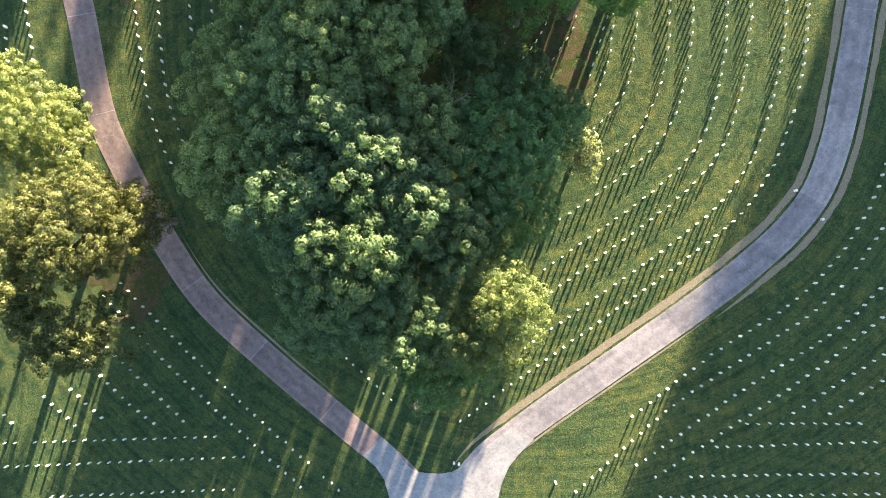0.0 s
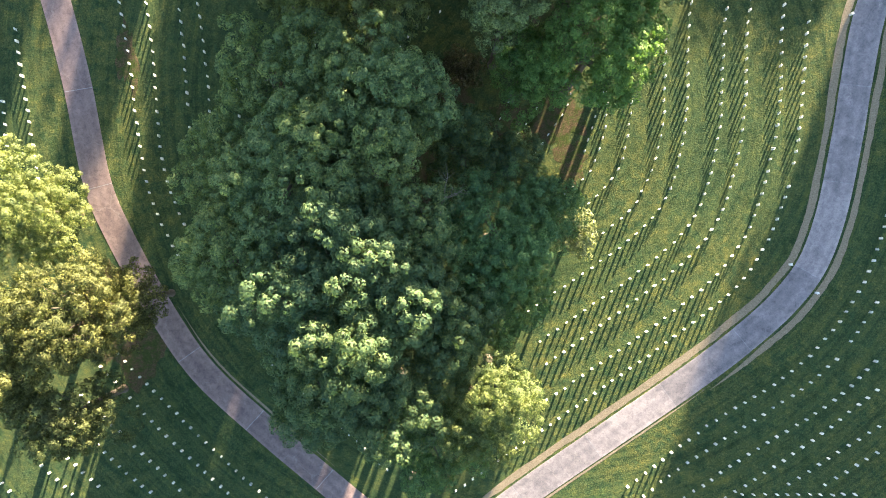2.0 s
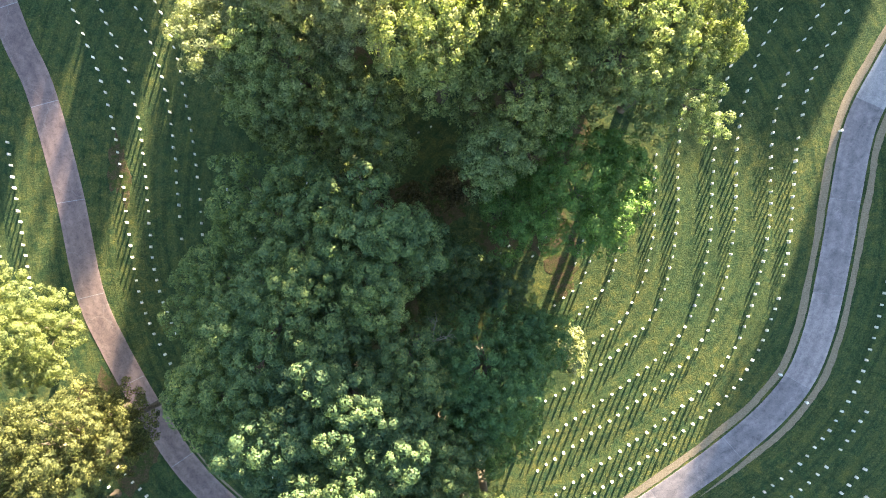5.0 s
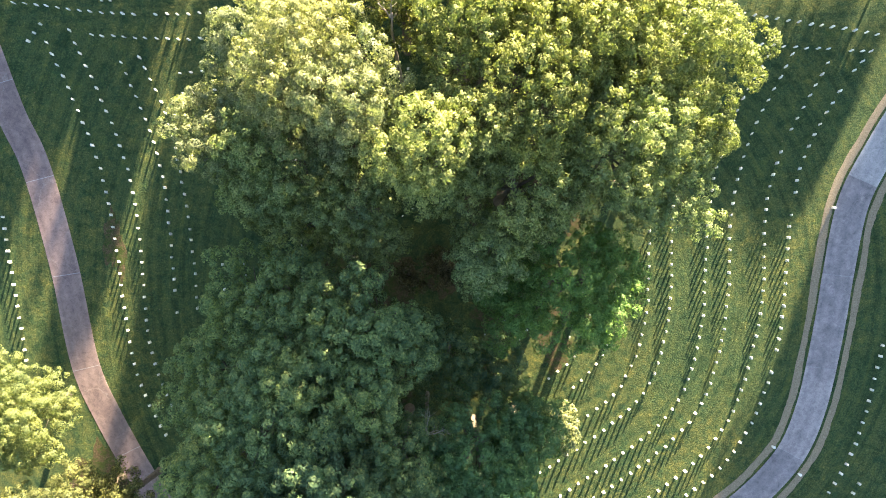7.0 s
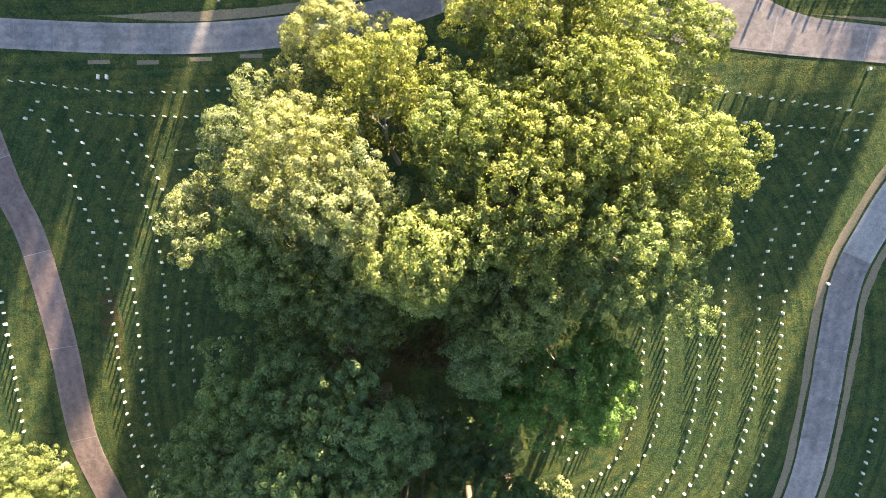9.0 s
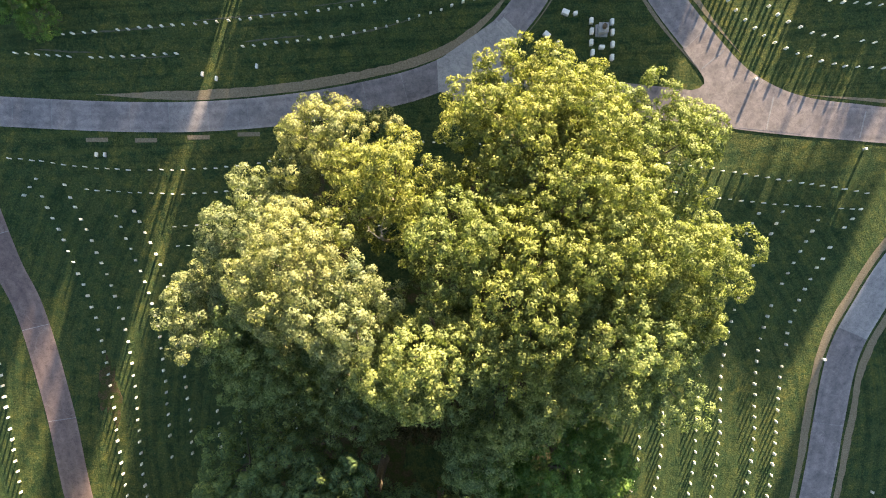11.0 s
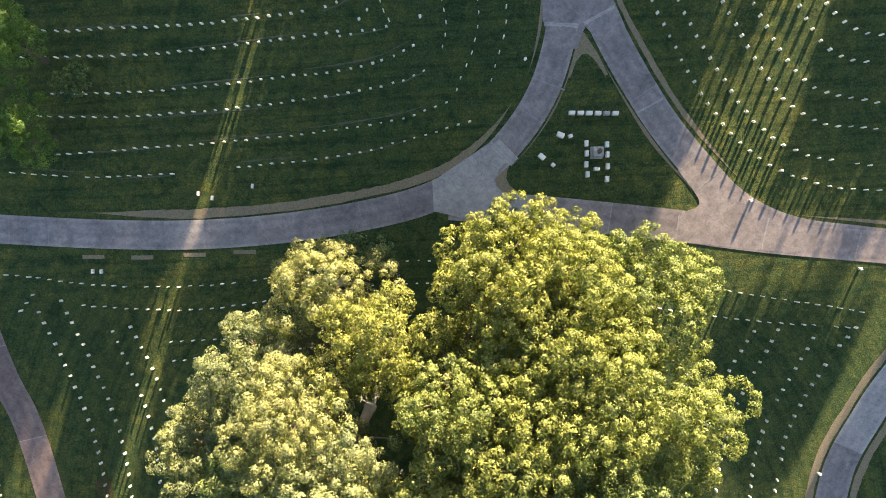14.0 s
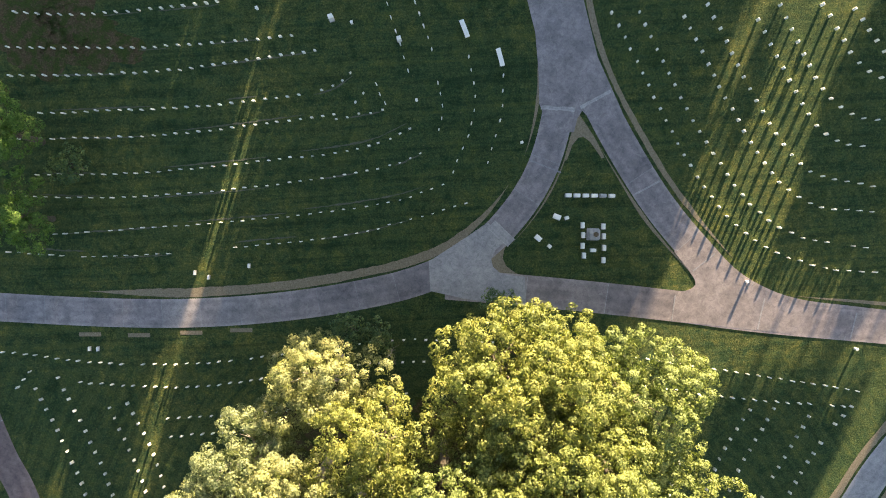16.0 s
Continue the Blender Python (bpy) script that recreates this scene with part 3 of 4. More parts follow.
SW = [
    [(-40.8, -5.4), (-28.8, -17.8), (-12.9, -32.4)],
    [(-43.0, -7.1), (-35.7, -15.2), (-17.9, -32.1)],
    [(-45.8, -10.9), (-33.2, -23.4)],
    [(-48.4, -12.7), (-39.5, -22.0), (-37.1, -23.8)],
    [(-48.0, -19.5), (-44.0, -23.2)],
    [(-51.5, -20.5), (-47.6, -24.3)],
    [(-56.9, -23.0), (-56.0, -24.1)],
    [(-57.1, -26.9), (-29.1, -25.4)],
    [(-57.0, -30.1), (-25.3, -28.1)],
    [(-51.2, -34.1), (-26.8, -32.6)],
    [(-20.7, -6.5), (-6.0, -20.1)],
]
FIELD = [
    [(51.1, 54.9), (47.8, 50.0), (44.7, 43.1), (43.7, 37.4), (43.4, 20.6), (41.4, 11.6), (39.2, 7.1), (37.5, 4.6), (33.2, 0.6), (2.9, -22.8)],
    [(46.4, 53.6), (42.0, 43.8), (40.7, 37.9), (41.0, 26.2), (40.6, 20.9), (38.7, 12.4), (37.6, 10.0), (34.5, 5.5), (30.5, 1.8), (11.0, -13.0)],
    [(42.3, 54.4), (38.9, 47.0), (37.4, 42.0), (36.6, 36.9), (36.9, 26.0), (36.4, 20.3), (35.2, 14.3), (34.0, 11.7), (30.4, 7.1), (14.1, -5.8)],
    [(39.5, 54.3), (36.9, 49.2), (34.4, 41.1), (33.9, 35.7), (34.0, 23.2), (33.2, 17.7), (31.7, 13.0), (30.3, 10.9), (26.4, 7.1), (13.2, -2.9)],
    [(32.1, 48.9), (29.8, 37.8), (30.0, 25.4), (29.4, 20.0), (28.0, 15.0), (24.4, 10.6), (10.5, 0.2)],
    [(27.0, 33.9), (27.2, 24.0), (26.4, 19.4), (24.7, 15.1), (23.5, 13.4), (20.6, 10.9)],
    [(23.3, 29.4), (23.3, 25.1), (22.3, 19.3), (20.8, 16.7), (18.7, 14.5)],
    [(20.5, 27.9), (20.2, 22.7), (19.4, 20.3), (18.5, 18.1), (15.6, 15.7)],
    [(19.8, 27.7), (18.0, 20.8)],
    [(16.1, 27.7), (15.7, 26.2), (11.9, 20.5)],
    [(12.5, 26.9), (11.4, 24.8)],
    [(9.4, 28.1), (7.9, 25.2)],
]
SE = [
    [(56.0, 20.4), (54.2, 9.4), (52.8, 5.0), (50.4, 0.4), (46.9, -4.2), (43.1, -7.7), (35.0, -13.3), (25.1, -21.7)],
    [(54.8, 2.7), (49.3, -5.7), (30.8, -19.8), (18.2, -32.0)],
    [(55.2, -4.7), (50.4, -9.9), (39.9, -17.3), (25.9, -28.3)],
    [(55.7, -8.4), (48.1, -15.1), (28.4, -29.8)],
    [(56.3, -13.1), (45.6, -20.9)],
    [(56.4, -16.5), (50.2, -20.9)],
    [(39.8, -22.5), (55.4, -22.1)],
    [(36.0, -25.6), (56.2, -24.6)],
    [(31.5, -29.7), (56.7, -28.7)],
    [(29.2, -32.5), (57.0, -31.5)],
]
def worn_rows(section, seed):
    """Thin turf worn pale along the rows of stones, in broken stretches."""
    rng = np.random.default_rng(seed)
    for row in section:
        xy, d = smooth_line(row, 0.4)
        i = int(rng.integers(0, 12))
        while i < len(xy) - 8:
            n = min(len(xy) - i, int(rng.integers(8, 40)))
            p, q = xy[i:i + n], d[i:i + n]
            side = np.c_[-q[:, 1], q[:, 0]]
            fade = np.sin(np.linspace(0, math.pi, n)) ** 0.5
            ha, hb = 0.015 + fade * rng.uniform(0.0, 0.15, n), 0.015 + fade * rng.uniform(0.0, 0.12, n)
            line = p + side * rng.uniform(-0.3, 0.7)
            tagged(new("worn_turf", strip_mesh("worn_turf", line, side, ha, hb, 0.012, 0.05, WORN)), "thin strip of pale worn turf along a row of stones", "worn turf", kind="structure")
            i += n + int(rng.integers(2, 26))


worn_rows(N, 21)
single_stones(N, 1.27, "headstones of the upper lawn", 11)
single_stones([[(-4.5, 32.9), (-2.6, 35.4), (0.1, 37.0)], [(7.6, 21.0), (9.7, 22.7), (10.8, 24.0)], [(7.6, 24.6), (8.9, 26.6)]], 1.6, "headstones within the grove", 13)
joined_stones(COL, 1.45, "white marble headstones in short curved rows", 12)
joined_stones(EAST, 1.42, "white marble headstones in rows bending across the lawn", 13)
joined_stones(MID, 1.28, "white marble headstones in long rows below the lane", 14)
joined_stones(WEST, 1.42, "white marble headstones in curved rows beside the buff lane", 15)
joined_stones(SW, 1.36, "white marble headstones in slanting rows on the lower lawn", 16)
joined_stones(FIELD, 1.38, "white marble headstones in long curved rows on the sunlit lawn", 17)
joined_stones(SE, 1.42, "white marble headstones in slanting rows on the shaded lawn", 18)


# ---------------------------------------------------------------- memorial stones
def box_verts(bm, m, size, bevel):
    r = bmesh.ops.create_cube(bm, size=1.0, matrix=m @ Matrix.Diagonal((*size, 1)))
    e = list({k for v in r["verts"] for k in v.link_edges})
    bmesh.ops.bevel(bm, geom=e, offset=bevel, segments=2, affect='EDGES')


def block_mesh(name, size, bevel, mat, lift=0.0):
    bm = bmesh.new()
    box_verts(bm, Matrix.Translation((0, 0, size[2] / 2 + lift)), size, bevel)
    me = bpy.data.meshes.new(name)
    bm.to_mesh(me)
    me.materials.append(mat)
    return me


def memorial_block(name, x, y, size, turn, mat, label, category="memorial", group=""):
    ob = tagged(new(name), label, category, group)
    ob.matrix_world = pose(x, y, float(gz(x, y)), 0, 0, turn)
    part("base", block_mesh("base", (size[0] + 0.06, size[1] + 0.06, 0.12), 0.02, GRANITE, -0.04), ob)
    part("tablet", block_mesh("tablet", size, 0.03, mat, 0.075), ob)
    return ob


for i in range(6):
    memorial_block("memorial_tablet", 17.45 + 0.96 * i, 78.7, (0.66, 0.40, 0.5), 0, GRANITE if i == 4 else MARBLE, "low white stone tablet in a straight row" if i != 4 else "low grey stone tablet in a straight row", "memorial", "tablets at the head of the triangle")
for x, y in ((19.2, 75.4), (19.3, 74.3), (19.3, 73.1), (19.5, 72.0), (21.5, 75.3), (21.6, 74.2), (21.7, 72.9), (21.7, 71.5)):
    memorial_block("memorial_tablet", x, y, (0.36, 0.64, 0.5), 0, MARBLE, "low white stone tablet beside the monument", "memorial", "tablets round the monument")
memorial_block("memorial_tablet", 20.5, 72.6, (0.58, 0.38, 0.5), 0, MARBLE, "low white stone tablet in front of the monument", "memorial", "tablets round the monument")
for x, y, w, t in ((16.3, 76.3, 0.8, -20), (17.4, 76.2, 0.42, 20), (14.3, 73.9, 0.75, -40), (15.6, 73.0, 0.42, -40)):
    memorial_block("memorial_tablet", x, y, (w, 0.5 * w + 0.15, 0.45), t, MARBLE, "loose white stone tablet set at an angle on the grass", "memorial", "tablets on the triangle")
monument = tagged(new("monument"), "square grey granite monument with a bronze figure block", "monument")
monument.matrix_world = pose(20.4, 74.4, float(gz(20.4, 74.4)))
part("plinth", block_mesh("plinth", (1.35, 1.35, 0.3), 0.04, GRANITE, -0.05), monument)
part("pedestal", block_mesh("pedestal", (0.95, 0.95, 0.9), 0.05, GRANITE, 0.25), monument)
part("cap", block_mesh("cap", (1.1, 1.1, 0.14), 0.04, GRANITE, 1.15), monument)
part("ornament", block_mesh("ornament", (0.45, 0.55, 0.7), 0.12, BRONZE, 1.29), monument, "weathered bronze ornament")
for x, y, t in ((-24.9, 69.4, 84), (-23.3, 68.9, 84), (-18.6, 70.3, 86), (-37.8, 60.2, 88), (-36.8, 60.2, 88)):
    memorial_block("grave_marker", x, y, (0.5, 0.22, 0.3), t, MARBLE, "broad white stone marker standing alone near the lane", "grave marker")
for x, y, t in ((5.6, 96.2, -68), (9.5, 93.3, -74)):
    b = tagged(new("stone_bench"), "long white stone bench on two supports", "bench")
    b.matrix_world = pose(x, y, float(gz(x, y)), 0, 0, t)
    part("seat", block_mesh("seat", (1.95, 0.5, 0.12), 0.02, MARBLE, 0.4), b)
    for dx in (-0.7, 0.7):
        leg = part("leg", block_mesh("leg", (0.16, 0.42, 0.5), 0.02, MARBLE, -0.08), b)
        leg.location.x = dx
for x, y, s in ((-8.7, 97.2, 0.7), (-1.4, 95.1, 0.6)):
    memorial_block("grave_marker", x, y, (0.75 * s, 0.75 * s, 1.3 * s), 20, MARBLE, "tall weathered white stone marker", "grave marker")
for x, y in ((37.9, 69.3), (50.9, 61.7), (43.8, 7.3), (47.3, 3.8), (48.6, 37.0), (12.1, 84.4), (0.5, 88.8), (-6.5, 96.8), (2.2, -28.4), (2.85, -28.55), (15.5, -30.8), (-16.7, 98.2)):
    ob = tagged(new("section_marker"), "short square white stone post at the lawn's edge", "post", "section markers")
    ob.matrix_world = pose(x, y, float(gz(x, y)), 0, 0, 15)
    part("shaft", block_mesh("shaft", (0.24, 0.24, 0.5), 0.02, MARBLE, -0.05), ob)
    part("cap", block_mesh("cap", (0.3, 0.3, 0.08), 0.025, MARBLE, 0.45), ob)
for x, y in ((-37.7, 61.9), (-31.9, 61.9), (-25.7, 62.3), (-19.8, 62.7)):
    xy, d = smooth_line([(x - 1.3, y), (x + 1.3, y + 0.05)], 0.4)
    tagged(new("soil_patch", strip_mesh("soil_patch", xy, np.c_[-d[:, 1], d[:, 0]], np.full(len(xy), 0.22), np.full(len(xy), 0.26), 0.014, 0.05, SOIL)), "oblong patch of bare soil beside the lane", "soil", kind="structure")


# ---------------------------------------------------------------- trees
def tube(points, radii, sides=7):
    p = np.array(points, float)
    d = np.gradient(p, axis=0)
    d /= np.linalg.norm(d, axis=1)[:, None]
    v, f = [], []
    for i in range(len(p)):
        a = np.cross(d[i], (0.31, 0.95, 0.02))
        a /= np.linalg.norm(a)
        b = np.cross(d[i], a)
        for k in range(sides):
            t = 2 * math.pi * k / sides
            v.append(p[i] + radii[i] * (a * math.cos(t) + b * math.sin(t)))
    for i in range(len(p) - 1):
        for k in range(sides):
            m = (k + 1) % sides
            f.append((i * sides + k, i * sides + m, (i + 1) * sides + m, (i + 1) * sides + k))
    f.append(tuple(range((len(p) - 1) * sides, len(p) * sides)))
    return v, f


def leaves_mesh(name, puffs, leaf, count, mat, rng, loose=0.35):
    """Small pointed leaves set over the puffs of a crown; count is per square metre of puff."""
    c = np.array([t[0] for t in puffs])
    r = np.array([t[1] for t in puffs])
    out = np.array([t[2] for t in puffs])
    k = np.maximum(10, (count * 4 * math.pi * r * r * 0.62).astype(int))
    c, r, out = np.repeat(c, k, 0), np.repeat(r, k), np.repeat(out, k, 0)
    n = len(c)
    d = rng.normal(size=(n, 3)) + out * 0.55
    d[:, 2] = np.where(d[:, 2] < 0, d[:, 2] * 0.4, d[:, 2])
    d /= np.linalg.norm(d, axis=1)[:, None]
    depth = 1.06 - (0.30 + loose * 0.5) * rng.random(n) ** 1.6
    pos = c + d * (r * depth)[:, None] * np.array([1.0, 1.0, 0.85])
    nrm = d * 0.95 + out * 0.25 + rng.normal(size=(n, 3)) * loose + np.array([0, 0, 0.15])
    nrm /= np.linalg.norm(nrm, axis=1)[:, None]
    a = np.cross(nrm, rng.normal(size=(n, 3)))
    a /= np.linalg.norm(a, axis=1)[:, None]
    b = np.cross(nrm, a)
    ln = leaf * rng.uniform(0.65, 1.4, n)[:, None]
    wd = ln * 0.62
    verts = np.stack([pos - a * ln * 0.3 + b * wd * 0.5, pos - a * ln * 0.4 - b * wd * 0.5, pos + a * ln * 0.65 - np.array([0, 0, 0.12]) * ln], 1).reshape(-1, 3)
    me = bpy.data.meshes.new(name)
    me.vertices.add(3 * n)
    me.vertices.foreach_set("co", verts.astype(np.float32).ravel())
    me.loops.add(3 * n)
    me.loops.foreach_set("vertex_index", np.arange(3 * n, dtype=np.int32))
    me.polygons.add(n)
    me.polygons.foreach_set("loop_start", np.arange(0, 3 * n, 3, dtype=np.int32))
    me.polygons.foreach_set("loop_total", np.full(n, 3, dtype=np.int32))
    me.materials.append(mat)
    me.update(calc_edges=True)
    soft = d * 0.8 + nrm * 0.55
    soft /= np.linalg.norm(soft, axis=1)[:, None]
    me.normals_split_custom_set_from_vertices(np.repeat(soft, 3, 0).tolist())
    return me


def crown_boughs(radius, depth, size, rng, fill=0.45):
    """Boughs of leaf over an uneven dome; (0, 0, 0) is the crown's top centre."""
    out = []
    ph = rng.uniform(0, 6.28, 4)
    count = max(5, int(2.6 * radius * (radius + depth * 0.6) / (size * size) * fill))
    for k in range(count):
        u = (k + 0.5) / count
        el = math.asin(1 - 1.42 * u)
        az = k * 2.39996 + rng.normal(0, 0.35)
        swell = 1 + 0.12 * math.sin(2 * az + ph[0]) + 0.11 * math.sin(3 * az + ph[1]) + 0.12 * math.sin(5 * az + ph[2] + 3 * el) + 0.07 * math.sin(8 * az + ph[3] + 5 * el)
        s = size * rng.uniform(0.6, 1.4)
        rr = max(0.2, radius * swell * rng.uniform(0.78, 1.06) - s * 0.6)
        flat = max(0.0, math.cos(el)) ** 0.85
        rise = math.copysign(abs(math.sin(el)) ** 0.7, el)
        z = -depth * 0.5 + depth * 0.5 * rise * rng.uniform(0.62, 1.0) - s * 0.75
        out.append((np.array((rr * flat * math.cos(az), rr * flat * math.sin(az), z)), s))
    for k in range(count // 5):
        az, q = rng.uniform(0, 6.28), radius * 0.65 * math.sqrt(rng.random())
        out.append((np.array((q * math.cos(az), q * math.sin(az), -depth * rng.uniform(0.3, 0.6))), size))
    return out


def crown_puffs(boughs, puff, rng, fullness=1.6):
    """Rounded puffs of leaf spread over the upper and outer sides of every bough."""
    centres = np.array([c for c, s in boughs])
    sizes = np.array([s for c, s in boughs])
    out = []
    for i, (c, s) in enumerate(boughs):
        k = max(4, int(fullness * (s / puff) ** 2))
        turn = rng.uniform(0, 6.28)
        for j in range(k):
            z = 1 - 1.55 * (j + 0.5) / k
            w, az = math.sqrt(1 - z * z), j * 2.39996 + turn + rng.normal(0, 0.25)
            q = np.array((w * math.cos(az), w * math.sin(az), z))
            p = c + q * s * rng.uniform(0.72, 1.12) * np.array((1, 1, 0.72))
            inside = np.linalg.norm((centres - p) / np.array((1, 1, 0.72)), axis=1) < sizes * 0.62
            inside[i] = False
            if inside.any() or rng.random() < 0.06:
                continue
            out.append((p, puff * rng.uniform(0.6, 1.3), q))
    return out


def build_tree(x, y, height, radius, depth, mat, label, seed, bough=1.9, tuft=0.75, leaf=0.36, density=11.0, bark=None, name="tree", limbs=14, reach=0.85, fill=0.45, loose=0.35, fullness=1.6):
    rng = np.random.default_rng(seed)
    g = float(gz(x, y))
    tree = tagged(new(name), label, "tree")
    tree.location = (x, y, g)
    bark = bark or BARK
    boughs = [(c + np.array((0, 0, height)), r) for c, r in crown_boughs(radius, depth, bough, rng, fill)]
    fork = height - depth * 0.78
    girth = 0.018 * height + 0.1
    lean = rng.normal(0, 0.02 * height, 2)
    v, f = tube([(0, 0, -0.3), (0, 0, 0.5), (lean[0] * 0.3, lean[1] * 0.3, fork * 0.6), (lean[0] * 0.6, lean[1] * 0.6, fork), (lean[0], lean[1], height - depth * 0.55)],
                [girth * 1.5, girth * 1.1, girth * 0.8, girth * 0.5, girth * 0.1], 9)
    part("trunk", mesh_from("trunk", v, f, bark, True), tree)
    for k in rng.choice(len(boughs), min(limbs, len(boughs)), replace=False):
        start = np.array((lean[0] * 0.5, lean[1] * 0.5, fork * rng.uniform(0.8, 1.05)))
        end = start + (boughs[k][0] - np.array((0, 0, boughs[k][1] * 0.25)) - start) * reach
        mid = (start + end) / 2 + rng.normal(0, radius * 0.06, 3) - np.array((0, 0, radius * 0.12))
        tip = end + (end - mid) * 0.02
        v, f = tube([start, (start + mid) / 2, mid, end, tip], [girth * 0.34, girth * 0.26, girth * 0.16, girth * 0.06, girth * 0.02], 6)
        part("limb", mesh_from("limb", v, f, bark, True), tree)
    part("crown", leaves_mesh("crown", crown_puffs(boughs, tuft, rng, fullness), leaf, density, mat, rng, loose), tree)
    return tree


GOLD = "tall broad tree with olive-gold sunlit leaves"
PALE = "tall tree with pale feathery leaves"
DEEP = "tall dark green tree standing in shade"
LIFTED = "tall grey-green tree shaded by its neighbours, leaf colour lightened for skylight"
SKYLIT = "tall broad tree with soft green leaves, coloured cool and bright as if skylit"
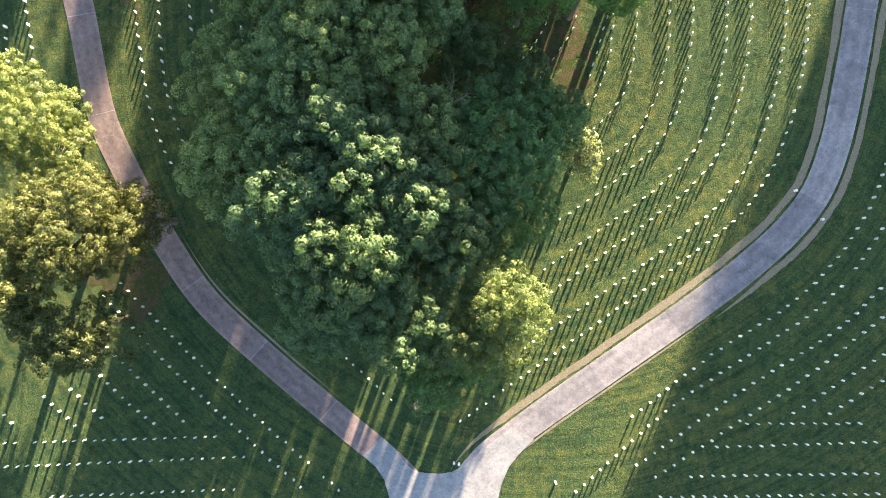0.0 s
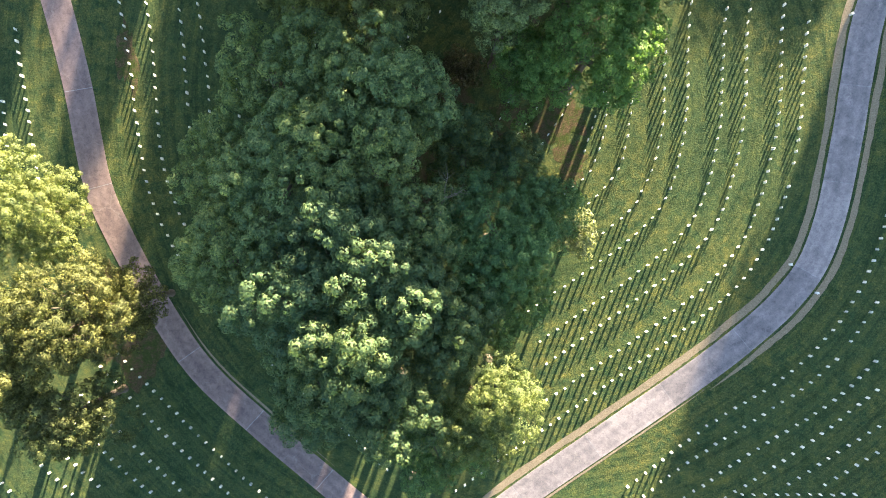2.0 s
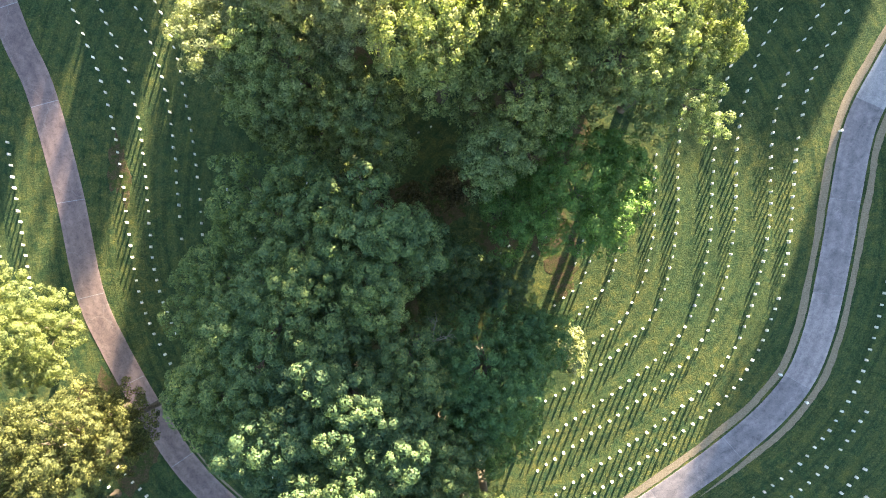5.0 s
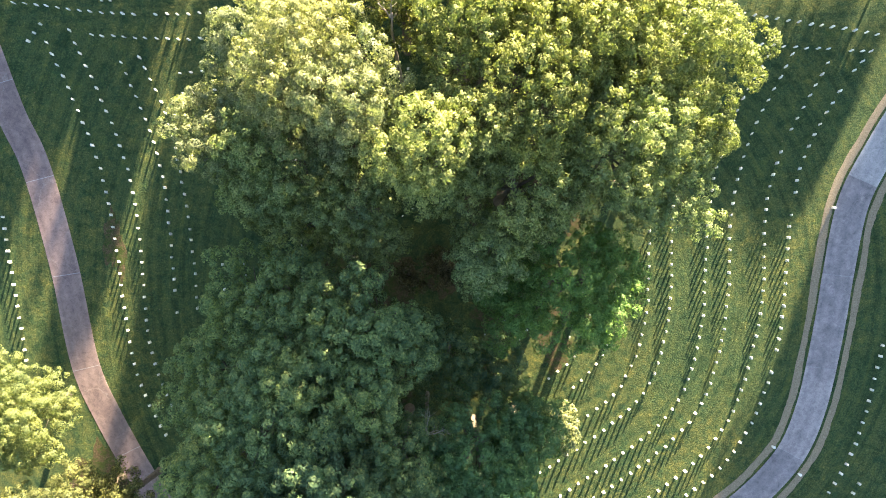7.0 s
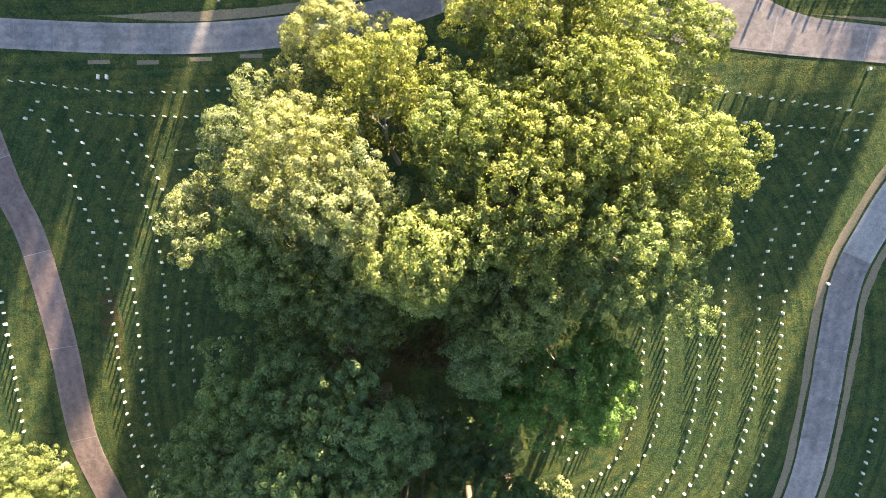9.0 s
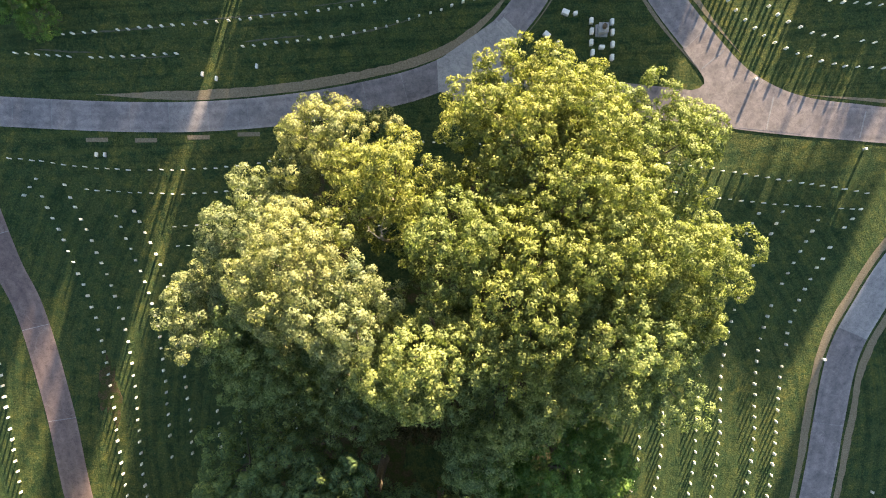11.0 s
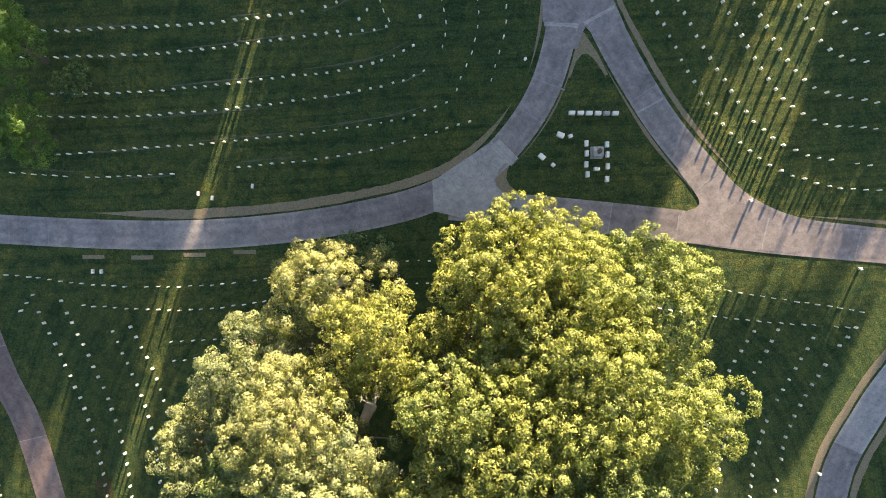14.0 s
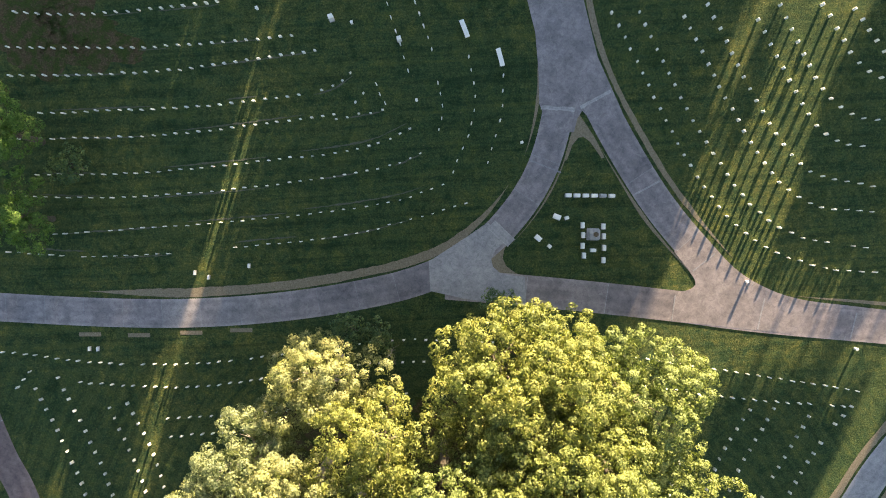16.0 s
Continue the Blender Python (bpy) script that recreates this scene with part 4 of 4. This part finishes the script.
TREES = [
    # x, y, height, radius, crown depth, leaves, label
    (9.2, 61.0, 23.5, 6.6, 13, LEAF_GOLD, GOLD),
    (21.8, 58.6, 20.5, 6.2, 10, LEAF_GOLD, GOLD),
    (14.5, 52.1, 27.0, 8.2, 15, LEAF_GOLD, GOLD),
    (21.6, 48.8, 24.2, 7.0, 12, LEAF_GOLD, GOLD),
    (10.0, 45.2, 29.0, 7.0, 15, LEAF_GOLD, GOLD),
    (4.2, 50.4, 27.2, 5.2, 14, LEAF_GOLD, GOLD),
    (-2.0, 54.8, 24.6, 4.9, 13, LEAF_GOLD, GOLD),
    (14.6, 61.0, 23.2, 5.2, 12, LEAF_GOLD, GOLD),
    (17.8, 41.6, 25.6, 6.6, 12, LEAF_SKYLIT, SKYLIT),
    (22.8, 39.4, 20.0, 5.6, 9, LEAF_SKYLIT, SKYLIT),
    (25.6, 44.2, 18.0, 4.2, 7, LEAF_GOLD, GOLD),
    (9.0, 37.4, 25.6, 6.0, 13, LEAF_SKYLIT, SKYLIT),
    (1.4, 40.6, 28.8, 5.4, 14, LEAF_SKYLIT, SKYLIT),
    (-8.2, 59.6, 18.0, 5.2, 10, LEAF_PALE, PALE),
    (-15.2, 50.6, 19.6, 6.2, 11, LEAF_PALE, PALE),
    (-9.6, 47.2, 26.6, 6.2, 14, LEAF_PALE, PALE),
    (-5.2, 44.2, 28.2, 4.6, 14, LEAF_PALE, PALE),
    (-20.8, 43.0, 18.2, 4.6, 10, LEAF_PALE, PALE),
    (-13.2, 40.4, 20.5, 6.4, 11, LEAF_SKYLIT, SKYLIT),
    (-17.2, 37.6, 14.0, 4.2, 8, LEAF_SKYLIT, SKYLIT),
    (-5.6, 35.8, 20.0, 5.2, 11, LEAF_SKYLIT, SKYLIT),
    (-11.4, 34.2, 16.0, 4.4, 9, LEAF_SKYLIT, SKYLIT),
    (15.2, 28.0, 22.8, 6.6, 12, LEAF_BRIGHT, "round fresh green tree at the edge of the grove"),
    (8.8, 27.0, 18.0, 3.6, 9, LEAF_BRIGHT, "fresh green tree at the edge of the grove"),
    (6.6, 31.0, 24.0, 3.4, 10, LEAF_SKYLIT, SKYLIT),
    (-14.2, 15.4, 22.4, 7.8, 10, LEAF_DEEP_LIFTED, LIFTED),
    (-7.6, 18.0, 23.6, 6.8, 13, LEAF_DEEP_LIFTED, LIFTED),
    (-20.8, 17.8, 17.6, 5.6, 9, LEAF_DEEP_LIFTED, LIFTED),
    (-4.0, 23.4, 23.4, 5.2, 12, LEAF_DEEP_LIFTED, LIFTED),
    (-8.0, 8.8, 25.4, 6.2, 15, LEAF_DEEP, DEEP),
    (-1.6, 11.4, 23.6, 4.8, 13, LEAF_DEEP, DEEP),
    (-20.4, 7.6, 20.0, 5.6, 8, LEAF_DEEP_LIFTED, LIFTED),
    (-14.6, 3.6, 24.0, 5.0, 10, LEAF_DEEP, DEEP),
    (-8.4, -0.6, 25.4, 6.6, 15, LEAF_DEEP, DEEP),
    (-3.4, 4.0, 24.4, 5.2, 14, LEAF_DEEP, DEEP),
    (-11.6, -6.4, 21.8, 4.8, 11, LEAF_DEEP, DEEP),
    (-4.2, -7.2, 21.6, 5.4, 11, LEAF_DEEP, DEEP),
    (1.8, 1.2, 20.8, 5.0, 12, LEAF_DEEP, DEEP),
    (6.8, -5.2, 23.4, 3.6, 10, LEAF_FRESH, "light green tree at the tip of the grove"),
    (5.0, -9.4, 20.0, 3.8, 9, LEAF_FRESH, "light green tree at the tip of the grove"),
    (6.4, 10.2, 20.4, 6.6, 11, LEAF_LEAFY, "spreading mid-green tree in the grove"),
    (11.2, 12.0, 16.4, 4.6, 9, LEAF_LEAFY, "spreading mid-green tree in the grove"),
    (7.2, 3.0, 16.5, 4.6, 9, LEAF_LEAFY, "spreading mid-green tree in the grove"),
    (-0.6, -12.4, 15.5, 5.4, 8, LEAF_LEAFY, "lower dark green tree at the tip of the grove"),
    (-17.0, 26.4, 18.8, 5.4, 9, LEAF_DEEP_LIFTED, LIFTED),
    (-10.6, 26.4, 20.8, 5.2, 11, LEAF_DEEP_LIFTED, LIFTED),
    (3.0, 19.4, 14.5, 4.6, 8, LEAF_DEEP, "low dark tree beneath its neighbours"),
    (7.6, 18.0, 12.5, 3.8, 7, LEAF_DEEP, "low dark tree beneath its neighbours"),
    (-44.8, 12.4, 16.0, 5.8, 13, LEAF_FRESH, "tree with pale yellow-green leaves beside the lane"),
    (-38.4, 1.6, 20.5, 6.4, 11, LEAF_OLIVE, "broad olive-leaved tree overhanging the lane"),
    (-33.6, 2.6, 16.0, 4.2, 9, LEAF_OLIVE, "broad olive-leaved tree overhanging the lane"),
    (-45.0, -3.0, 20.0, 6.4, 11, LEAF_OLIVE, "broad olive-leaved tree beside the lane"),
    (-40.2, -10.0, 18.5, 5.0, 10, LEAF_OLIVE, "olive-leaved tree at the edge of the lower lawn"),
    (-41.5, 84.0, 12.5, 4.2, 8, LEAF_BRIGHT, "green tree at the side of the upper lawn"),
    (-41.0, 75.4, 9.5, 3.2, 6, LEAF_BRIGHT, "small green tree at the side of the upper lawn"),
]
for i, (x, y, h, r, dp, leaf_mat, text) in enumerate(TREES):
    if leaf_mat is LEAF_FRESH:
        build_tree(x, y, h, r, dp, leaf_mat, text, 100 + i, 1.4, 0.56, 0.185, 50, limbs=5, reach=0.6, loose=0.5, fill=0.5)
    elif leaf_mat is LEAF_PALE:
        build_tree(x, y, h, r, dp, leaf_mat, text, 100 + i, 1.7, 0.6, 0.185, 50, PALE_BARK, limbs=22, reach=0.93, loose=0.5, fill=0.40)
    elif leaf_mat in (LEAF_DEEP, LEAF_DEEP_LIFTED):
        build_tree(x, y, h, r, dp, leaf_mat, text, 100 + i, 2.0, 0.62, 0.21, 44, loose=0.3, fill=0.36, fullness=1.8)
    elif leaf_mat in (LEAF_LEAFY, LEAF_FRESH, LEAF_BRIGHT):
        build_tree(x, y, h, r, dp, leaf_mat, text, 100 + i, 1.6, 0.55, 0.20, 44, loose=0.4, fill=0.40)
    else:
        build_tree(x, y, h, r, dp, leaf_mat, text, 100 + i, 1.75, 0.54, 0.205, 42, loose=0.6, limbs=16, fill=0.38, fullness=1.75)
for i, (x, y, h, r) in enumerate(((16.3, 10.6, 8.5, 2.6), (-6.6, 63.4, 5.5, 1.7), (-3.6, 62.6, 4.5, 1.5), (9.6, 66.6, 6.0, 1.6), (-37.2, 81.0, 4.5, 2.0), (-6.4, 32.8, 9.5, 2.4), (2.6, 29.4, 6.5, 2.4), (-1.6, 28.4, 5.0, 1.6))):
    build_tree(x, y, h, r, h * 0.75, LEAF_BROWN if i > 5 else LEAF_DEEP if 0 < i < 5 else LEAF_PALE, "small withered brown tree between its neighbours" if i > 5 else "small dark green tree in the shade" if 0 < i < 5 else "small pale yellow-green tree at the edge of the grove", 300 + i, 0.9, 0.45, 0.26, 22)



def build_dead_tree(x, y, height, reach, turn, seed):
    """A leafless pale snag with a few forked branches."""
    rng = np.random.default_rng(seed)
    tree = tagged(new("dead_tree"), "bare dead tree with pale forked branches", "tree")
    tree.location = (x, y, float(gz(x, y)))
    v, f = tube([(0, 0, -0.3), (0.1, 0, height * 0.4), (0.2, 0.2, height * 0.75), (0.5, 0.5, height * 0.9)], [0.28, 0.2, 0.13, 0.08], 8)
    part("trunk", mesh_from("trunk", v, f, PALE_BARK, True), tree)
    for k in range(3):
        a = radians(turn) + rng.normal(0, 0.35) if k < 2 else rng.uniform(0, 6.28)
        z0 = height * rng.uniform(0.72, 0.9)
        w = reach * rng.uniform(0.5, 1.0)
        e = np.array((math.cos(a), math.sin(a), 0))
        p0 = np.array((0.3, 0.3, z0))
        pts = [p0, p0 + e * w * 0.35 + (0, 0, 0.6), p0 + e * w * 0.7 + rng.normal(0, 0.25, 3) + (0, 0, 1.0), p0 + e * w + rng.normal(0, 0.3, 3) + (0, 0, 1.5)]
        v, f = tube(pts, [0.055, 0.04, 0.025, 0.01], 6)
        limb = part("branch", mesh_from("branch", v, f, PALE_BARK, True), tree)
        for q in range(3):
            b = a + rng.choice((-1, 1)) * rng.uniform(0.5, 0.9)
            st = pts[1] + (pts[2] - pts[1]) * rng.uniform(0.1, 0.9)
            en = st + np.array((math.cos(b), math.sin(b), 0.4)) * w * rng.uniform(0.25, 0.45)
            v, f = tube([st, (st + en) / 2 + rng.normal(0, 0.08, 3), en], [0.022, 0.016, 0.007], 5)
            part("twig", mesh_from("twig", v, f, PALE_BARK, True), limb)


def build_stump(x, y, radius):
    """A low sawn stump with flared roots."""
    v, f, seg = [], [], 28
    for z, k in ((-0.1, 1.5), (0.06, 1.2), (0.2, 1.0), (0.26, 0.94)):
        for i in range(seg):
            a = 2 * math.pi * i / seg
            w = radius * k * (1 + 0.10 * math.sin(5 * a) * k + 0.05 * math.sin(9 * a + 1))
            v.append((w * math.cos(a), w * math.sin(a), z))
    for r in range(3):
        f += [(r * seg + i, r * seg + (i + 1) % seg, (r + 1) * seg + (i + 1) % seg, (r + 1) * seg + i) for i in range(seg)]
    f.append(tuple(range(3 * seg, 4 * seg)))
    stump = tagged(new("tree_stump"), "low sawn grey-brown tree stump on the grass", "tree stump")
    stump.location = (x, y, float(gz(x, y)))
    part("bole", mesh_from("bole", v, f, BARK), stump)


build_stump(-2.7, -20.9, 0.5)
build_dead_tree(0.6, 13.4, 19.5, 3.4, 35, 5)
build_dead_tree(-7.2, 29.2, 11.0, 2.0, 100, 6)
build_dead_tree(-2.6, 50.6, 24.5, 1.6, 70, 7)
build_dead_tree(-2.4, 60.6, 5.0, 1.8, 20, 8)


# ---------------------------------------------------------------- belt of trees up the hill that shades the lawns
def place_uv(u, v):
    """u: metres across the sunlight, v: metres towards the sun."""
    s, c = math.sin(radians(SUN_AZ)), math.cos(radians(SUN_AZ))
    return u * c + v * s, -u * s + v * c


def build_belt():
    kinds = [build_tree(*place_uv(-150 - 14 * k, 170), 24, 6.2, 23, LEAF_GOLD, "tall leafy tree in a belt on the hill", 900 + k, 2.6, 1.7, 1.6, 1.0) for k in range(3)]
    high = build_tree(*place_uv(-200, 170), 24, 6.2, 5.5, LEAF_GOLD, "tree with a high crown on a bare trunk", 905, 1.6, 1.2, 1.2, 2.0, limbs=6)
    rng = np.random.default_rng(77)
    for u, v, h, wide in BELT + HIGH_CROWNS:
        x, y = place_uv(u, v)
        k = high if (u, v, h, wide) in HIGH_CROWNS else kinds[int(rng.integers(3))]
        s = (h - 2.0) / 24
        w = wide
        t = copy_thing(k, pose(x, y, float(gz(x, y)), 0, 0, rng.uniform(0, 360)))
        t.scale = (w, w, s)


# across, towards the sun, height, spread
BELT = [(-37.2, 152, 20, 0.8), (-41.2, 158, 19, 0.53), (-36.0, 161, 19, 1.0), (-32.4, 155, 25, 0.6), (-48.8, 151, 20, 0.5), (-53.0, 150, 17.5, 0.48), (-57.6, 156, 18, 0.32), (-61.0, 152, 22, 0.5), (-64.6, 151, 24, 0.42),
        (-2.9, 150, 16, 1.1), (-3.1, 160, 17, 1.1), (36.8, 150, 13, 0.36), (41.5, 150, 28, 0.9), (42.0, 159, 28, 1.0)]
BELT += [(u, 160, 9.1, 0.75) for u in (18.4, 23.0, 27.6)]
HIGH_CROWNS = [(18.6, 150, 11.8, 0.5), (22.8, 149, 11.5, 0.52), (26.6, 151, 11.9, 0.5), (29.0, 148, 11.4, 0.4)]
belt_rng = random.Random(5)
for row in range(2):
    for k in range(42):
        u = -150 + 6.2 * k + 3.1 * row + belt_rng.uniform(-1.0, 1.0)
        v = 150 + 10 * row + belt_rng.uniform(-3, 3)
        if -70.0 < u < -31.0 or -6.0 < u < 40:
            continue
        tall = 28.5 if u > 40 else 26.5 if u < -50 else 24.0 if u < -24 else 13.0 if abs(u + 19.3) < 4.5 else 21.5
        BELT.append((u, v, tall + belt_rng.uniform(-2.5, 2.5), 1.1))

build_belt()
